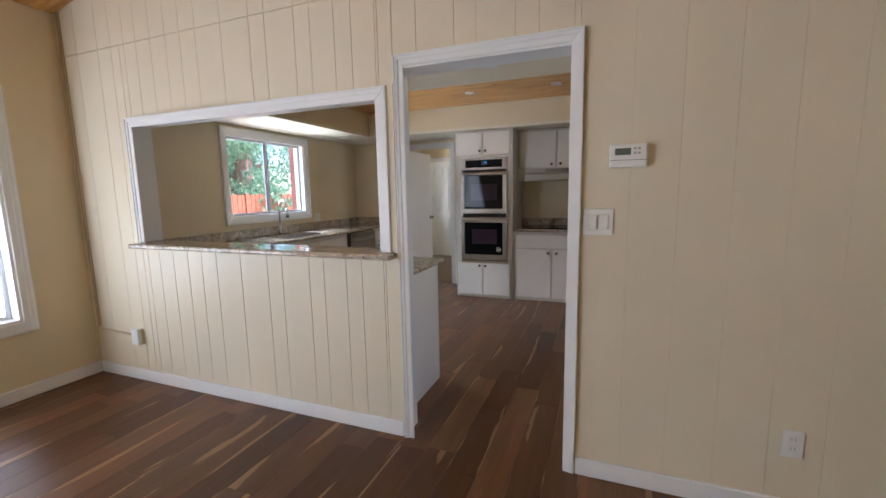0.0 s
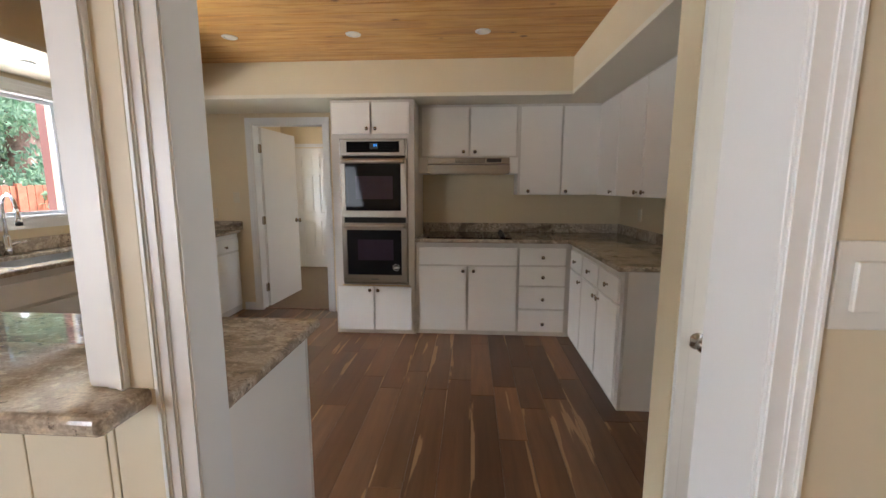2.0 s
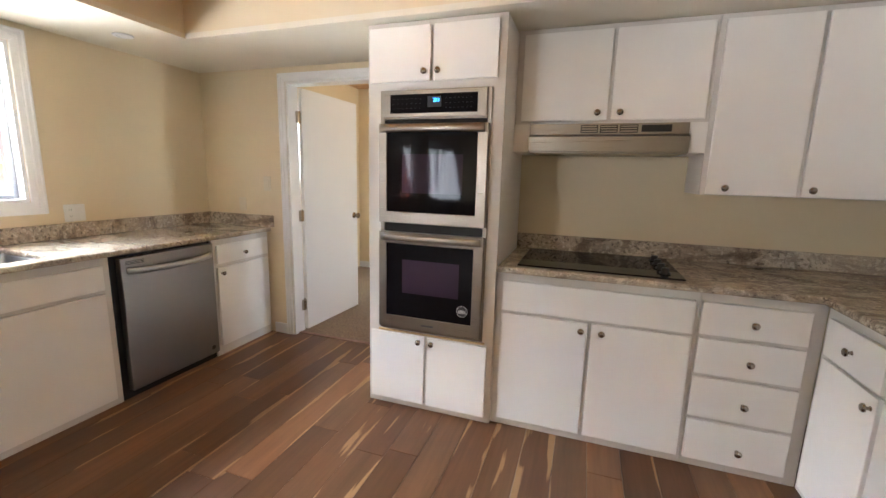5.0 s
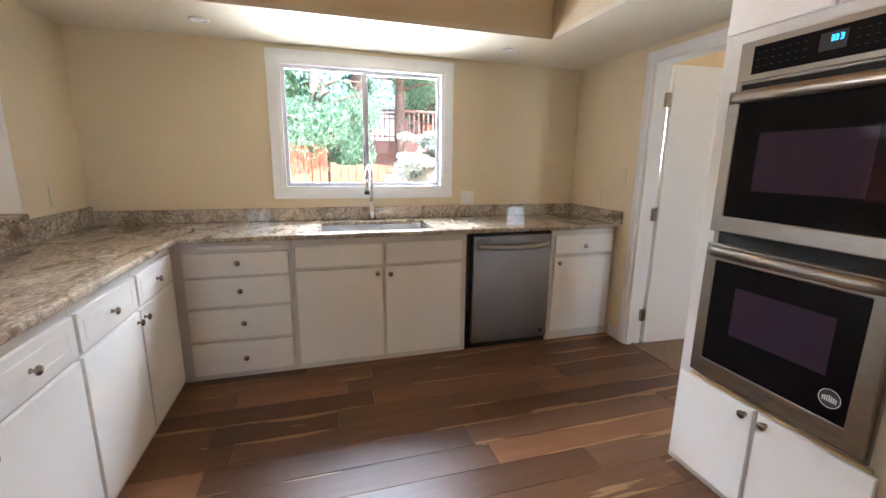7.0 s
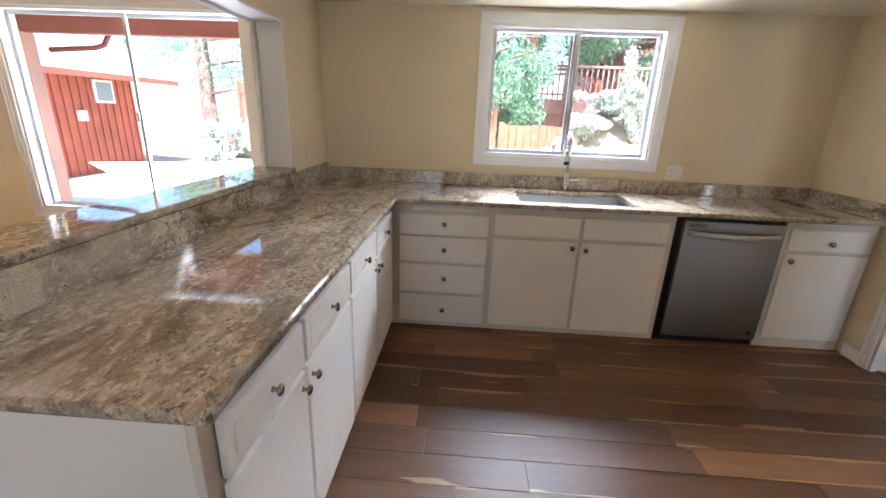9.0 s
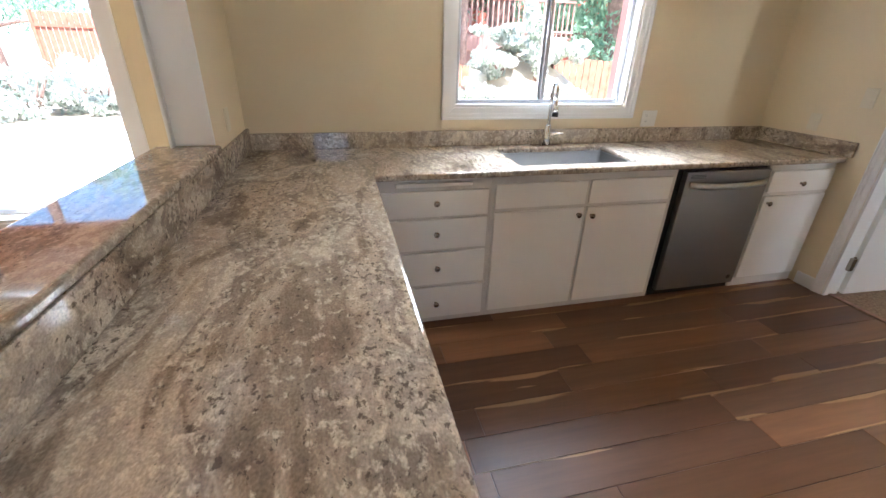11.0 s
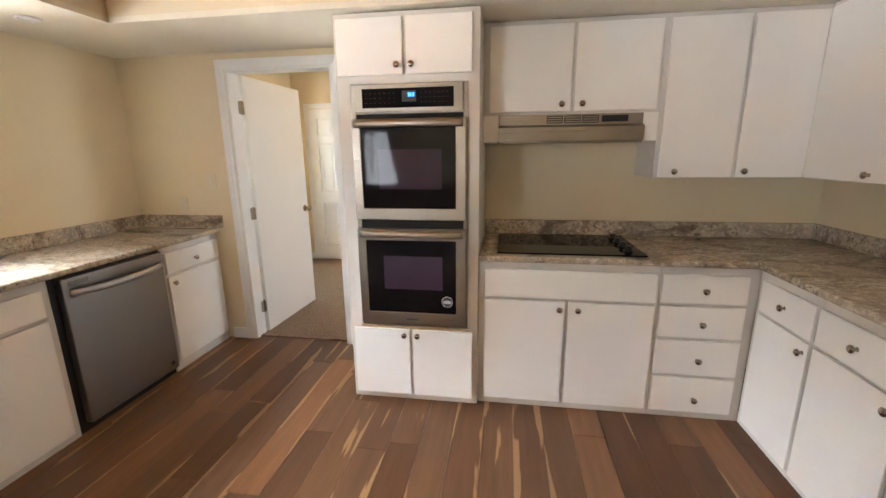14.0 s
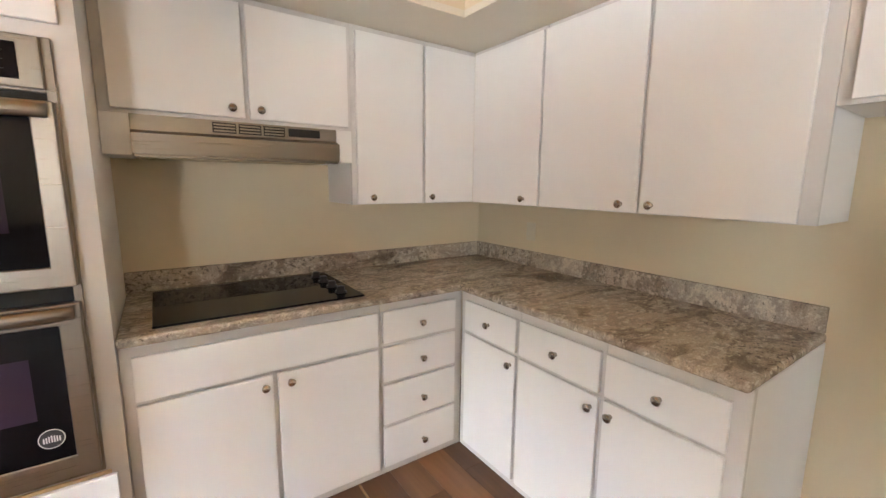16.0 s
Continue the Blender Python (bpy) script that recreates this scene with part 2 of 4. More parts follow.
def pine():
    """Varnished knotty pine; the grain runs along x."""
    m = material("varnished_knotty_pine", (0.6, 0.33, 0.1), 0.4)
    geo = node(m, "ShaderNodeNewGeometry")
    c = coords(m, (0.12, 1, 1))
    shift = m.node_tree.nodes.new("ShaderNodeVectorMath")
    shift.operation = "SCALE"
    shift.inputs[0].default_value = (31.0, 17.0, 5.0)
    wire(m, geo, "Random Per Island", shift, "Scale")
    add = m.node_tree.nodes.new("ShaderNodeVectorMath")
    wire(m, c, 0, add, 0)
    wire(m, shift, 0, add, 1)
    grain = node(m, "ShaderNodeTexNoise", Scale=16.0, Detail=6.0, Roughness=0.6, Distortion=0.8)
    wire(m, add, 0, grain, "Vector")
    col = ramp(m, [(0.28, (0.38, 0.165, 0.036)), (0.5, (0.57, 0.29, 0.078)), (0.72, (0.70, 0.42, 0.145))])
    wire(m, grain, "Fac", col, "Fac")
    c2 = coords(m, (0.75, 1, 1))
    add2 = m.node_tree.nodes.new("ShaderNodeVectorMath")
    wire(m, c2, 0, add2, 0)
    wire(m, shift, 0, add2, 1)
    knots = node(m, "ShaderNodeTexVoronoi", Scale=4.2)
    wire(m, add2, 0, knots, "Vector")
    spot = ramp(m, [(0.05, (0.9, 0.9, 0.9)), (0.11, (0, 0, 0))])
    wire(m, knots, "Distance", spot, "Fac")
    out = mix(m, (spot, 0), (col, 0), (0.13, 0.05, 0.015))
    wire(m, out, 2, bsdf(m), "Base Color")
    return m


PINE = pine()


def speckled(name, lo, hi, scale, rough, relief, detail=6.0):
    m = material(name, hi, rough)
    c = coords(m)
    n = node(m, "ShaderNodeTexNoise", Scale=scale, Detail=detail, Roughness=0.7)
    wire(m, c, 0, n, "Vector")
    r = ramp(m, [(0.3, lo), (0.7, hi)])
    wire(m, n, "Fac", r, "Fac")
    wire(m, r, 0, bsdf(m), "Base Color")
    bump(m, n, "Fac", relief, 0.02)
    return m


CARPET = speckled("brown_carpet", (0.125, 0.09, 0.06), (0.34, 0.265, 0.185), 70, 0.95, 0.6)
DIRT = speckled("dry_pale_soil", (0.34, 0.28, 0.21), (0.52, 0.45, 0.36), 1.4, 0.9, 0.5, 9.0)
CONCRETE = speckled("pale_concrete", (0.55, 0.53, 0.50), (0.70, 0.68, 0.64), 5, 0.8, 0.1)
BARK = speckled("redwood_bark", (0.17, 0.10, 0.08), (0.36, 0.24, 0.20), 9, 0.9, 1.0)
FENCE_WOOD = speckled("red_stained_fence_wood", (0.30, 0.095, 0.055), (0.44, 0.165, 0.10), 6, 0.7, 0.3)
STONE = speckled("pale_boulder_stone", (0.45, 0.43, 0.40), (0.66, 0.64, 0.60), 4, 0.85, 0.5)


def leaves(name, lo, hi):
    m = material(name, hi, 0.55)
    geo = node(m, "ShaderNodeNewGeometry")
    r = ramp(m, [(0.0, lo), (1.0, hi)])
    wire(m, geo, "Random Per Island", r, "Fac")
    wire(m, r, 0, bsdf(m), "Base Color")
    through_leaf = node(m, "ShaderNodeBsdfTranslucent")
    wire(m, r, 0, through_leaf, "Color")
    both = node(m, "ShaderNodeMixShader", Fac=0.45)
    wire(m, bsdf(m), 0, both, 1)
    wire(m, through_leaf, 0, both, 2)
    wire(m, both, 0, m.node_tree.nodes["Material Output"], "Surface")
    return m


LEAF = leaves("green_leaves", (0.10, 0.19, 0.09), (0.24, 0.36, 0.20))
# Lighter copy of the leaves, with the washed-out sunlight put into the colour.
LEAF_SUNLIT = leaves("sunlit_pale_leaves", (0.17, 0.30, 0.19), (0.36, 0.50, 0.36))
BLOSSOM = leaves("white_blossom", (0.40, 0.47, 0.38), (0.82, 0.82, 0.80))


# ---- building helpers ----
BASES = {}


def thing(name, base, label, category, group="", kind=""):
    """An Empty at the base of a thing, to which its parts are added."""
    ob = new(name)
    ob.location = base
    ob.empty_display_size = 0.05
    BASES[ob.name] = Vector(base)
    return tagged(ob, label, category, group, kind)


def root_base(ob):
    while ob.parent:
        ob = ob.parent
    return BASES.get(ob.name, Vector((0, 0, 0)))


def mesh_of(name, bm, mat, smooth=False):
    me = bpy.data.meshes.new(name)
    bmesh.ops.recalc_face_normals(bm, faces=bm.faces)
    bm.to_mesh(me)
    bm.free()
    me.materials.append(mat)
    if smooth:
        for p in me.polygons:
            p.use_smooth = True
    return me


def part(name, bm, mat, parent, label="", smooth=False):
    """Links a bmesh, in world metres, as one mesh under a thing or a part."""
    base = root_base(parent)
    bmesh.ops.translate(bm, verts=bm.verts, vec=-base)
    ob = new(name, mesh_of(name, bm, mat, smooth))
    ob.parent = parent
    return tagged(ob, label)


def single(name, bm, mat, label, category="", group="", kind="", smooth=False):
    """A thing, or a piece of the setting, of one mesh; its origin at the middle of its base."""
    xs, ys, zs = zip(*[v.co for v in bm.verts])
    base = Vector(((min(xs) + max(xs)) / 2, (min(ys) + max(ys)) / 2, min(zs)))
    bmesh.ops.translate(bm, verts=bm.verts, vec=-base)
    ob = new(name, mesh_of(name, bm, mat, smooth))
    ob.location = base
    BASES[ob.name] = base
    return tagged(ob, label, category, group, kind)


def box(x0, x1, y0, y1, z0, z1, bevel=0.0, segments=2, bm=None):
    """A box between the given limits, with rounded edges where wanted; added to bm if given."""
    own = bmesh.new()
    bmesh.ops.create_cube(own, size=1)
    x0, x1, y0, y1, z0, z1 = min(x0, x1), max(x0, x1), min(y0, y1), max(y0, y1), min(z0, z1), max(z0, z1)
    for v in own.verts:
        v.co = ((x0 + x1) / 2 + v.co.x * (x1 - x0), (y0 + y1) / 2 + v.co.y * (y1 - y0), (z0 + z1) / 2 + v.co.z * (z1 - z0))
    if bevel:
        bmesh.ops.bevel(own, geom=own.edges[:], offset=bevel, segments=segments, affect="EDGES", profile=0.5)
    return own if bm is None else join(bm, own)


def join(bm, other):
    """Adds the other bmesh to bm."""
    me = bpy.data.meshes.new("join")
    other.to_mesh(me)
    other.free()
    bm.from_mesh(me)
    bpy.data.meshes.remove(me)
    return bm


def slab(us, vs, holes, place, depth, bevel=0.0, segments=3):
    """A plate over the grid us x vs with rectangular holes (u0, u1, v0, v1); place(u, v, d) gives the world point at depth d."""
    us = sorted(set(us) | {h[0] for h in holes} | {h[1] for h in holes})
    vs = sorted(set(vs) | {h[2] for h in holes} | {h[3] for h in holes})
    bm = bmesh.new()
    front = {}

    def vert(i, j):
        if (i, j) not in front:
            front[i, j] = bm.verts.new(place(us[i], vs[j], 0.0))
        return front[i, j]
    faces = []
    for i in range(len(us) - 1):
        for j in range(len(vs) - 1):
            cu, cv = (us[i] + us[i + 1]) / 2, (vs[j] + vs[j + 1]) / 2
            if not any(h[0] < cu < h[1] and h[2] < cv < h[3] for h in holes):
                faces.append(bm.faces.new([vert(i, j), vert(i + 1, j), vert(i + 1, j + 1), vert(i, j + 1)]))
    shift = Vector(place(us[0], vs[0], depth)) - Vector(place(us[0], vs[0], 0.0))
    made = bmesh.ops.extrude_face_region(bm, geom=faces)
    bmesh.ops.translate(bm, verts=[g for g in made["geom"] if isinstance(g, bmesh.types.BMVert)], vec=shift)
    bmesh.ops.recalc_face_normals(bm, faces=bm.faces)
    if bevel:
        sharp = [e for e in bm.edges if len(e.link_faces) == 2 and e.calc_face_angle(0) > 0.8]
        bmesh.ops.bevel(bm, geom=sharp, offset=bevel, segments=segments, affect="EDGES", profile=0.5)
    return bm


def lathe(profile, m, steps=16):
    """A turned shape: profile of (radius, height) round the z axis of the pose m."""
    bm = bmesh.new()
    rings = []
    for r, h in profile:
        rings.append([bm.verts.new(m @ Vector((r * math.cos(k * math.tau / steps), r * math.sin(k * math.tau / steps), h))) for k in range(steps)])
    for a, b in zip(rings, rings[1:]):
        for k in range(steps):
            bm.faces.new([a[k], a[(k + 1) % steps], b[(k + 1) % steps], b[k]])
    bm.faces.new(rings[0])
    bm.faces.new(rings[-1])
    return bm


def tube(points, radius, steps=10):
    """A round bar along points."""
    bm = bmesh.new()
    pts = [Vector(p) for p in points]
    rings = []
    side = None
    for i, p in enumerate(pts):
        d = (pts[min(i + 1, len(pts) - 1)] - pts[max(i - 1, 0)]).normalized()
        if side is None:
            side = d.orthogonal().normalized()
        side = (side - d * side.dot(d)).normalized()
        up = d.cross(side)
        rad = radius[i] if isinstance(radius, (list, tuple)) else radius
        rings.append([bm.verts.new(p + (side * math.cos(k * math.tau / steps) + up * math.sin(k * math.tau / steps)) * rad) for k in range(steps)])
    for a, b in zip(rings, rings[1:]):
        for k in range(steps):
            bm.faces.new([a[k], a[(k + 1) % steps], b[(k + 1) % steps], b[k]])
    bm.faces.new(rings[0])
    bm.faces.new(rings[-1])
    return bm


# ---- the setting: walls, floors, ceilings ----
XW, YS0, YS1, YN, XE = -3.625, 3.155, 3.30, 6.965, 1.09
TOP = 4.2
KWIN = (4.52, 5.74, 1.14, 2.03)
LWIN = (0.85, 2.72, 0.54, 2.06)
RWIN = (-1.25, 0.25, 0.54, 2.06)
BWIN = (7.9, 8.6, 1.25, 2.05)
DOORWAY = (-0.908, -0.026, 0.0, 2.01)
PASS = (-2.975, -1.005, 1.03, 1.892)
SIDE = (-2.775, -1.99, 0.0, 2.03)

wall_west = single("wall_west", slab([-1.75, 9.6], [-0.3, TOP], [KWIN, LWIN, RWIN, BWIN], lambda u, v, d: (XW - d, u, v), 0.16), WALL, "cream painted outer wall with window openings", "wall", kind="structure")
wall_divide = single("wall_divide", slab([XW, 2.6], [0.0, TOP], [DOORWAY, PASS], lambda u, v, d: (u, YS0 + 0.008 + d, v), 0.137), WALL, "cream wall between living room and kitchen, with doorway and pass-through", "wall", kind="structure")
single("wall_north", slab([XW, XE + 0.2], [0.0, TOP], [SIDE], lambda u, v, d: (u, YN + d, v), 0.12), WALL, "cream painted kitchen wall with a doorway", "wall", kind="structure")
single("wall_east", box(XE, XE + 0.12, 4.0, YN, 0, TOP), WALL, "cream painted kitchen side wall", "wall", kind="structure")
# The opening is unseen and made only for the hall lamp.
single("wall_passage", slab([YS1, 4.0], [0.0, TOP], [(3.36, 3.94, 0.55, 2.15)], lambda u, v, d: (1.3 + d, u, v), 0.12), WALL, "plain cream wall at the passage end with an unseen lamp opening", "wall", kind="structure")
single("wall_living_south", box(XW, 2.6, -1.75, -1.6, 0, TOP), WALL, "plain cream living room wall", "wall", kind="structure")
single("wall_living_east", box(2.6, 2.75, -1.75, YS1, 0, TOP), WALL, "plain cream living room wall", "wall", kind="structure")
CLOSET = (0.310, 1.05, 0.0, 2.03)
single("wall_closet", slab([0.264, 1.42], [0.0, 2.3], [CLOSET], lambda u, v, d: (u, 4.0 + d, v), 0.145), WALL, "cream partition wall with a closet door", "wall", kind="structure")
single("wall_bedroom_north", box(XW, 0.4, 9.5, 9.62, 0, TOP), WALL, "cream bedroom wall", "wall", kind="structure")
# Unseen hole in this wall, cut for the added bedroom side lamp.
single("wall_bedroom_east", slab([YN + 0.12, 9.5], [0.0, TOP], [(7.9, 8.6, 1.1, 2.0)], lambda u, v, d: (0.4 + d, u, v), 0.1), WALL, "cream bedroom wall", "wall", kind="structure")

TRAY = (-2.92, 0.397, 4.14, 6.255)
single("soffit_ceiling", slab([XW, 1.42], [YS1, YN], [TRAY], lambda u, v, d: (u, v, 2.137 + d), 0.03), SOFFIT, "off-white dropped soffit around the kitchen", "ceiling", kind="structure")
single("soffit_sides", slab([XW, 1.42], [YS1, YN], [TRAY], lambda u, v, d: (u, v, 2.167 + d), 0.33), WALL, "cream sides of the recessed ceiling tray", "ceiling", kind="structure")


def boarded(x0, x1, y0, y1, z, width, tilt=0.0, thick=0.02):
    """Ceiling boards along x with open joints; tilt: rise per metre of x."""
    bm = bmesh.new()
    y = y0
    while y < y1:
        b = box(x0, x1, y + 0.0015, min(y + width, y1) - 0.0015, z, z + thick, 0.003, 1)
        for v in b.verts:
            v.co.z += (v.co.x - x0) * tilt
        join(bm, b)
        y += width
    return bm


single("ceiling_pine", boarded(TRAY[0] - 0.05, TRAY[1] + 0.05, TRAY[2] - 0.05, TRAY[3] + 0.05, 2.437, 0.135), PINE, "varnished knotty pine board ceiling", "ceiling", kind="structure")
single("ceiling_living", boarded(XW, 2.7, -1.7, YS0, 2.70, 0.14, 0.22), PINE, "sloped varnished pine board ceiling", "ceiling", kind="structure")
single("ceiling_bedroom", boarded(XW, 0.4, YN + 0.12, 9.5, 2.50, 0.14), PINE, "varnished pine board ceiling", "ceiling", kind="structure")
roof = bmesh.new()
box(-3.9, 2.9, -1.9, 9.7, TOP, TOP + 0.1, bm=roof)
single("roof_deck", roof, DARK_GAP, "plain roof closing the house", "roof", kind="structure")
single("floor_base", box(XW - 0.1, 2.7, -1.7, YN + 0.06, -0.15, -0.012), DARK_GAP, "dark subfloor under the boards", "floor", kind="structure")
single("floor_carpet", box(XW, 0.4, YN + 0.06, 9.5, -0.15, 0.004), CARPET, "brown speckled bedroom carpet", "carpet", kind="structure")
single("threshold", box(-2.775, -1.99, YN + 0.04, YN + 0.075, 0.0, 0.010, 0.004), BARK, "thin dark threshold strip between boards and carpet", "threshold", kind="structure")


# ---- trim ----
def casing(ob_name, place, u0, u1, v0, v1, width, thick, parent=None, sill=False, label="white moulded trim"):
    """Mitred moulding round an opening, two stepped profiles; place(u, v, d) as in slab, d away from the wall."""
    bm = bmesh.new()
    steps = ((0.0, 1.0, 0.52), (0.0, 0.52, 0.76), (0.0, 0.22, 1.0))
    for a, b, h in steps:
        o0, o1 = width * (1 - b), width - 0.002 * (1 - b)
        outer = [(u0 - o1, v0 - (o1 if sill else 0)), (u0 - o1, v1 + o1), (u1 + o1, v1 + o1), (u1 + o1, v0 - (o1 if sill else 0))]
        inner = [(u0 - o0, v0 - (o0 if sill else 0)), (u0 - o0, v1 + o0), (u1 + o0, v1 + o0), (u1 + o0, v0 - (o0 if sill else 0))]
        n = 4 if sill else 3
        for k in range(n):
            q = [outer[k], outer[(k + 1) % 4], inner[(k + 1) % 4], inner[k]]
            own = bmesh.new()
            lo = [own.verts.new(place(u, v, 0.0)) for u, v in q]
            hi = [own.verts.new(place(u, v, thick * h)) for u, v in q]
            own.faces.new(lo)
            own.faces.new(hi)
            for i in range(4):
                own.faces.new([lo[i], lo[(i + 1) % 4], hi[(i + 1) % 4], hi[i]])
            bmesh.ops.bevel(own, geom=own.edges[:], offset=0.003, segments=2, affect="EDGES")
            join(bm, own)
    if parent:
        return part(ob_name, bm, TRIM, parent)
    return single(ob_name, bm, TRIM, label, "trim", kind="structure")


def jamb(name, place, u0, u1, v0, v1, depth, thick, bottom=False, label="white painted jamb lining"):
    """Lining of an opening: two sides, head and, where wanted, bottom."""
    bm = bmesh.new()
    bits = [(u0, u0 + thick, v0, v1), (u1 - thick, u1, v0, v1), (u0 + thick, u1 - thick, v1 - thick, v1)]
    if bottom:
        bits.append((u0 + thick, u1 - thick, v0, v0 + thick))
    for a, b, c, d in bits:
        p, q = place(a, c, -0.001), place(b, d, depth)
        box(p[0], q[0], p[1], q[1], p[2], q[2], 0.001, 1, bm)
    return single(name, bm, TRIM, label, "trim", kind="structure")


south_face = lambda u, v, d: (u, YS0 - d, v)
south_in = lambda u, v, d: (u, YS0 - 0.001 + d, v)
casing("trim_doorway", south_face, -0.846, -0.037, 0.0, DOORWAY[3], 0.055, 0.022, label="white moulded casing round the kitchen doorway")
jamb("trim_doorway_jamb", south_in, *DOORWAY, 0.15, 0.012)
casing("trim_pass", south_face, -2.924, -1.010, 1.062, 1.860, 0.066, 0.022, label="white moulded casing round the pass-through")
jamb("trim_pass_jamb", south_in, PASS[0], PASS[1], 1.064, PASS[3], 0.15, 0.014, label="white lining of the pass-through")
single("trim_filler", box(-0.946, -0.908, YS0 - 0.010, YS0 - 0.0005, 1.062, 1.93, 0.001, 1), PANEL, "cream filler strip between the two casings", "trim", kind="structure")
north_face = lambda u, v, d: (u, YN - d, v)
casing("trim_side_door", north_face, SIDE[0], SIDE[1], 0.0, SIDE[3], 0.062, 0.022, label="white moulded casing round the bedroom doorway")
jamb("trim_side_jamb", lambda u, v, d: (u, YN + d, v), *SIDE, 0.12, 0.016)
casing("trim_closet_door", lambda u, v, d: (u, 4.0 - d, v), CLOSET[0], CLOSET[1], 0.0, CLOSET[3], 0.042, 0.018, label="white casing round the closet door")
west_face = lambda u, v, d: (XW + d, u, v)


def skirting(name, x0, x1, y0, y1):
    single(name, box(x0, x1, y0, y1, 0.0, 0.09, 0.006), TRIM, "white painted baseboard", "baseboard", kind="structure")


skirting("baseboard_divide_a", XW + 0.015, -0.908, YS0 - 0.015, YS0)
skirting("baseboard_divide_b", DOORWAY[1] + 0.046, 2.6, YS0 - 0.015, YS0)
skirting("baseboard_west", XW, XW + 0.015, -1.6, YS0 - 0.001)
skirting("baseboard_north", -2.965, SIDE[0] - 0.063, YN - 0.013, YN)
skirting("baseboard_bedroom", XW, -3.46, 9.487, 9.5)
skirting("baseboard_east", XE - 0.013, XE, 4.146, 5.04)


def window(name, y0, y1, z0, z1, label, casing_width, inset=0.072):
    """A sliding aluminium window in the west wall: casing, frame, two sashes with panes."""
    ob = thing(name, (XW, (y0 + y1) / 2, z0), label, "window", kind="structure")
    casing("window_casing", west_face, y0, y1, z0, z1, casing_width, 0.024, ob, True)
    bm = bmesh.new()
    t = 0.018
    for a, b, c, d in ((y0, y0 + t, z0, z1), (y1 - t, y1, z0, z1), (y0 + t, y1 - t, z1 - t, z1), (y0 + t, y1 - t, z0, z0 + t)):
        box(XW - 0.10, XW - 0.001, a, b, c, d, 0.001, 1, bm)
    part("window_reveal", bm, TRIM, ob)
    mid = (y0 + y1) / 2
    for k, (a, b, dx) in enumerate(((y0 + t, mid + 0.02, -inset), (mid - 0.02, y1 - t, -inset - 0.024))):
        bm = bmesh.new()
        w, lo, hi = 0.026, z0 + t, z1 - t
        for p, q, r, s in ((a, a + w, lo, hi), (b - w, b, lo, hi), (a + w, b - w, lo, lo + w), (a + w, b - w, hi - w, hi)):
            box(XW + dx - 0.022, XW + dx, p, q, r, s, 0.002, 1, bm)
        sash = part("sash", bm, ALUMINIUM, ob, "grey aluminium sash")
        pane = part("pane", box(XW + dx - 0.014, XW + dx - 0.009, a + w, b - w, lo + w, hi - w), GLASS, sash, "clear glass pane")
        pane.visible_shadow = False
    latch = box(XW - inset, XW - inset + 0.017, mid - 0.012, mid + 0.008, (z0 + z1) / 2 - 0.03, (z0 + z1) / 2 + 0.04, 0.003)
    part("latch", latch, ALUMINIUM, ob, "small grey window latch")
    return ob


kitchen_window = window("window_1", *KWIN, "white-cased sliding kitchen window with aluminium sashes", 0.074, 0.04)
# Board takes the shade-darkened red.
part("outside_board", box(-3.875, -3.787, 5.752, 5.87, 0.95, 2.25, 0.005, 1), SHADE_RED, kitchen_window, "red-painted outside trim board")
window("window_2", *LWIN, "tall white-cased sliding living room window", 0.074)
# Unseen window, added to hold the rear living room lamp.
window("window_3", *RWIN, "white-cased sliding living room window", 0.074)
window("window_4", *BWIN, "white-cased sliding bedroom window", 0.07)


# ---- kitchen cabinets ----
def facing(side, at):
    """place(u, v, w): u along the run, v out from the face, w up."""
    return {"south": lambda u, v, w: (u, at - v, w), "west": lambda u, v, w: (at - v, u, w),
            "east": lambda u, v, w: (at + v, u, w), "north": lambda u, v, w: (u, at + v, w)}[side]


def rbox(place, u0, u1, v0, v1, w0, w1, bevel=0.0, segments=2, bm=None):
    p, q = place(u0, v0, w0), place(u1, v1, w1)
    return box(p[0], q[0], p[1], q[1], p[2], q[2], bevel, segments, bm)


def out_pose(place, u, v, w):
    """Pose whose z axis points out of the face."""
    o = Vector(place(u, v, w))
    d = Vector(place(u, v + 1, w)) - o
    return Matrix.Translation(o) @ d.to_track_quat("Z", "Y").to_matrix().to_4x4()


KNOB_PROFILE = [(0.009, 0.0), (0.007, 0.003), (0.0055, 0.011), (0.008, 0.014), (0.0155, 0.018), (0.0165, 0.022), (0.013, 0.0265), (0.005, 0.029)]


def cabinet(name, label, place, u0, u1, depth, w0, w1, fronts, category="cabinet", group="", hollow=0.0):
    """A cabinet unit: carcass and slab fronts (kind, u0, u1, w0, w1, knob u, knob w)."""
    ob = thing(name, place((u0 + u1) / 2, -depth / 2, w0), label, category, group)
    part("body", rbox(place, u0 + 0.0005, u1 - 0.0005, -depth, -0.02, w0, hollow or w1, 0.002, 1), CABINET, ob)
    # Frame colour is darker than the fronts, so gaps look shaded.
    part("face_frame", rbox(place, u0 + 0.0005, u1 - 0.0005, -0.0199, 0, w0, w1, 0.001, 1), FRAME_SHADED, ob)
    for kind, a, b, c, d, ku, kw in fronts:
        f = part(kind, rbox(place, a, b, 0.0035, 0.021, c, d, 0.003, 2), CABINET, ob)
        if ku is not None:
            part("knob", lathe(KNOB_PROFILE, out_pose(place, ku, 0.021, kw), 14), PEWTER, f, "round pewter knob", True)
    return ob


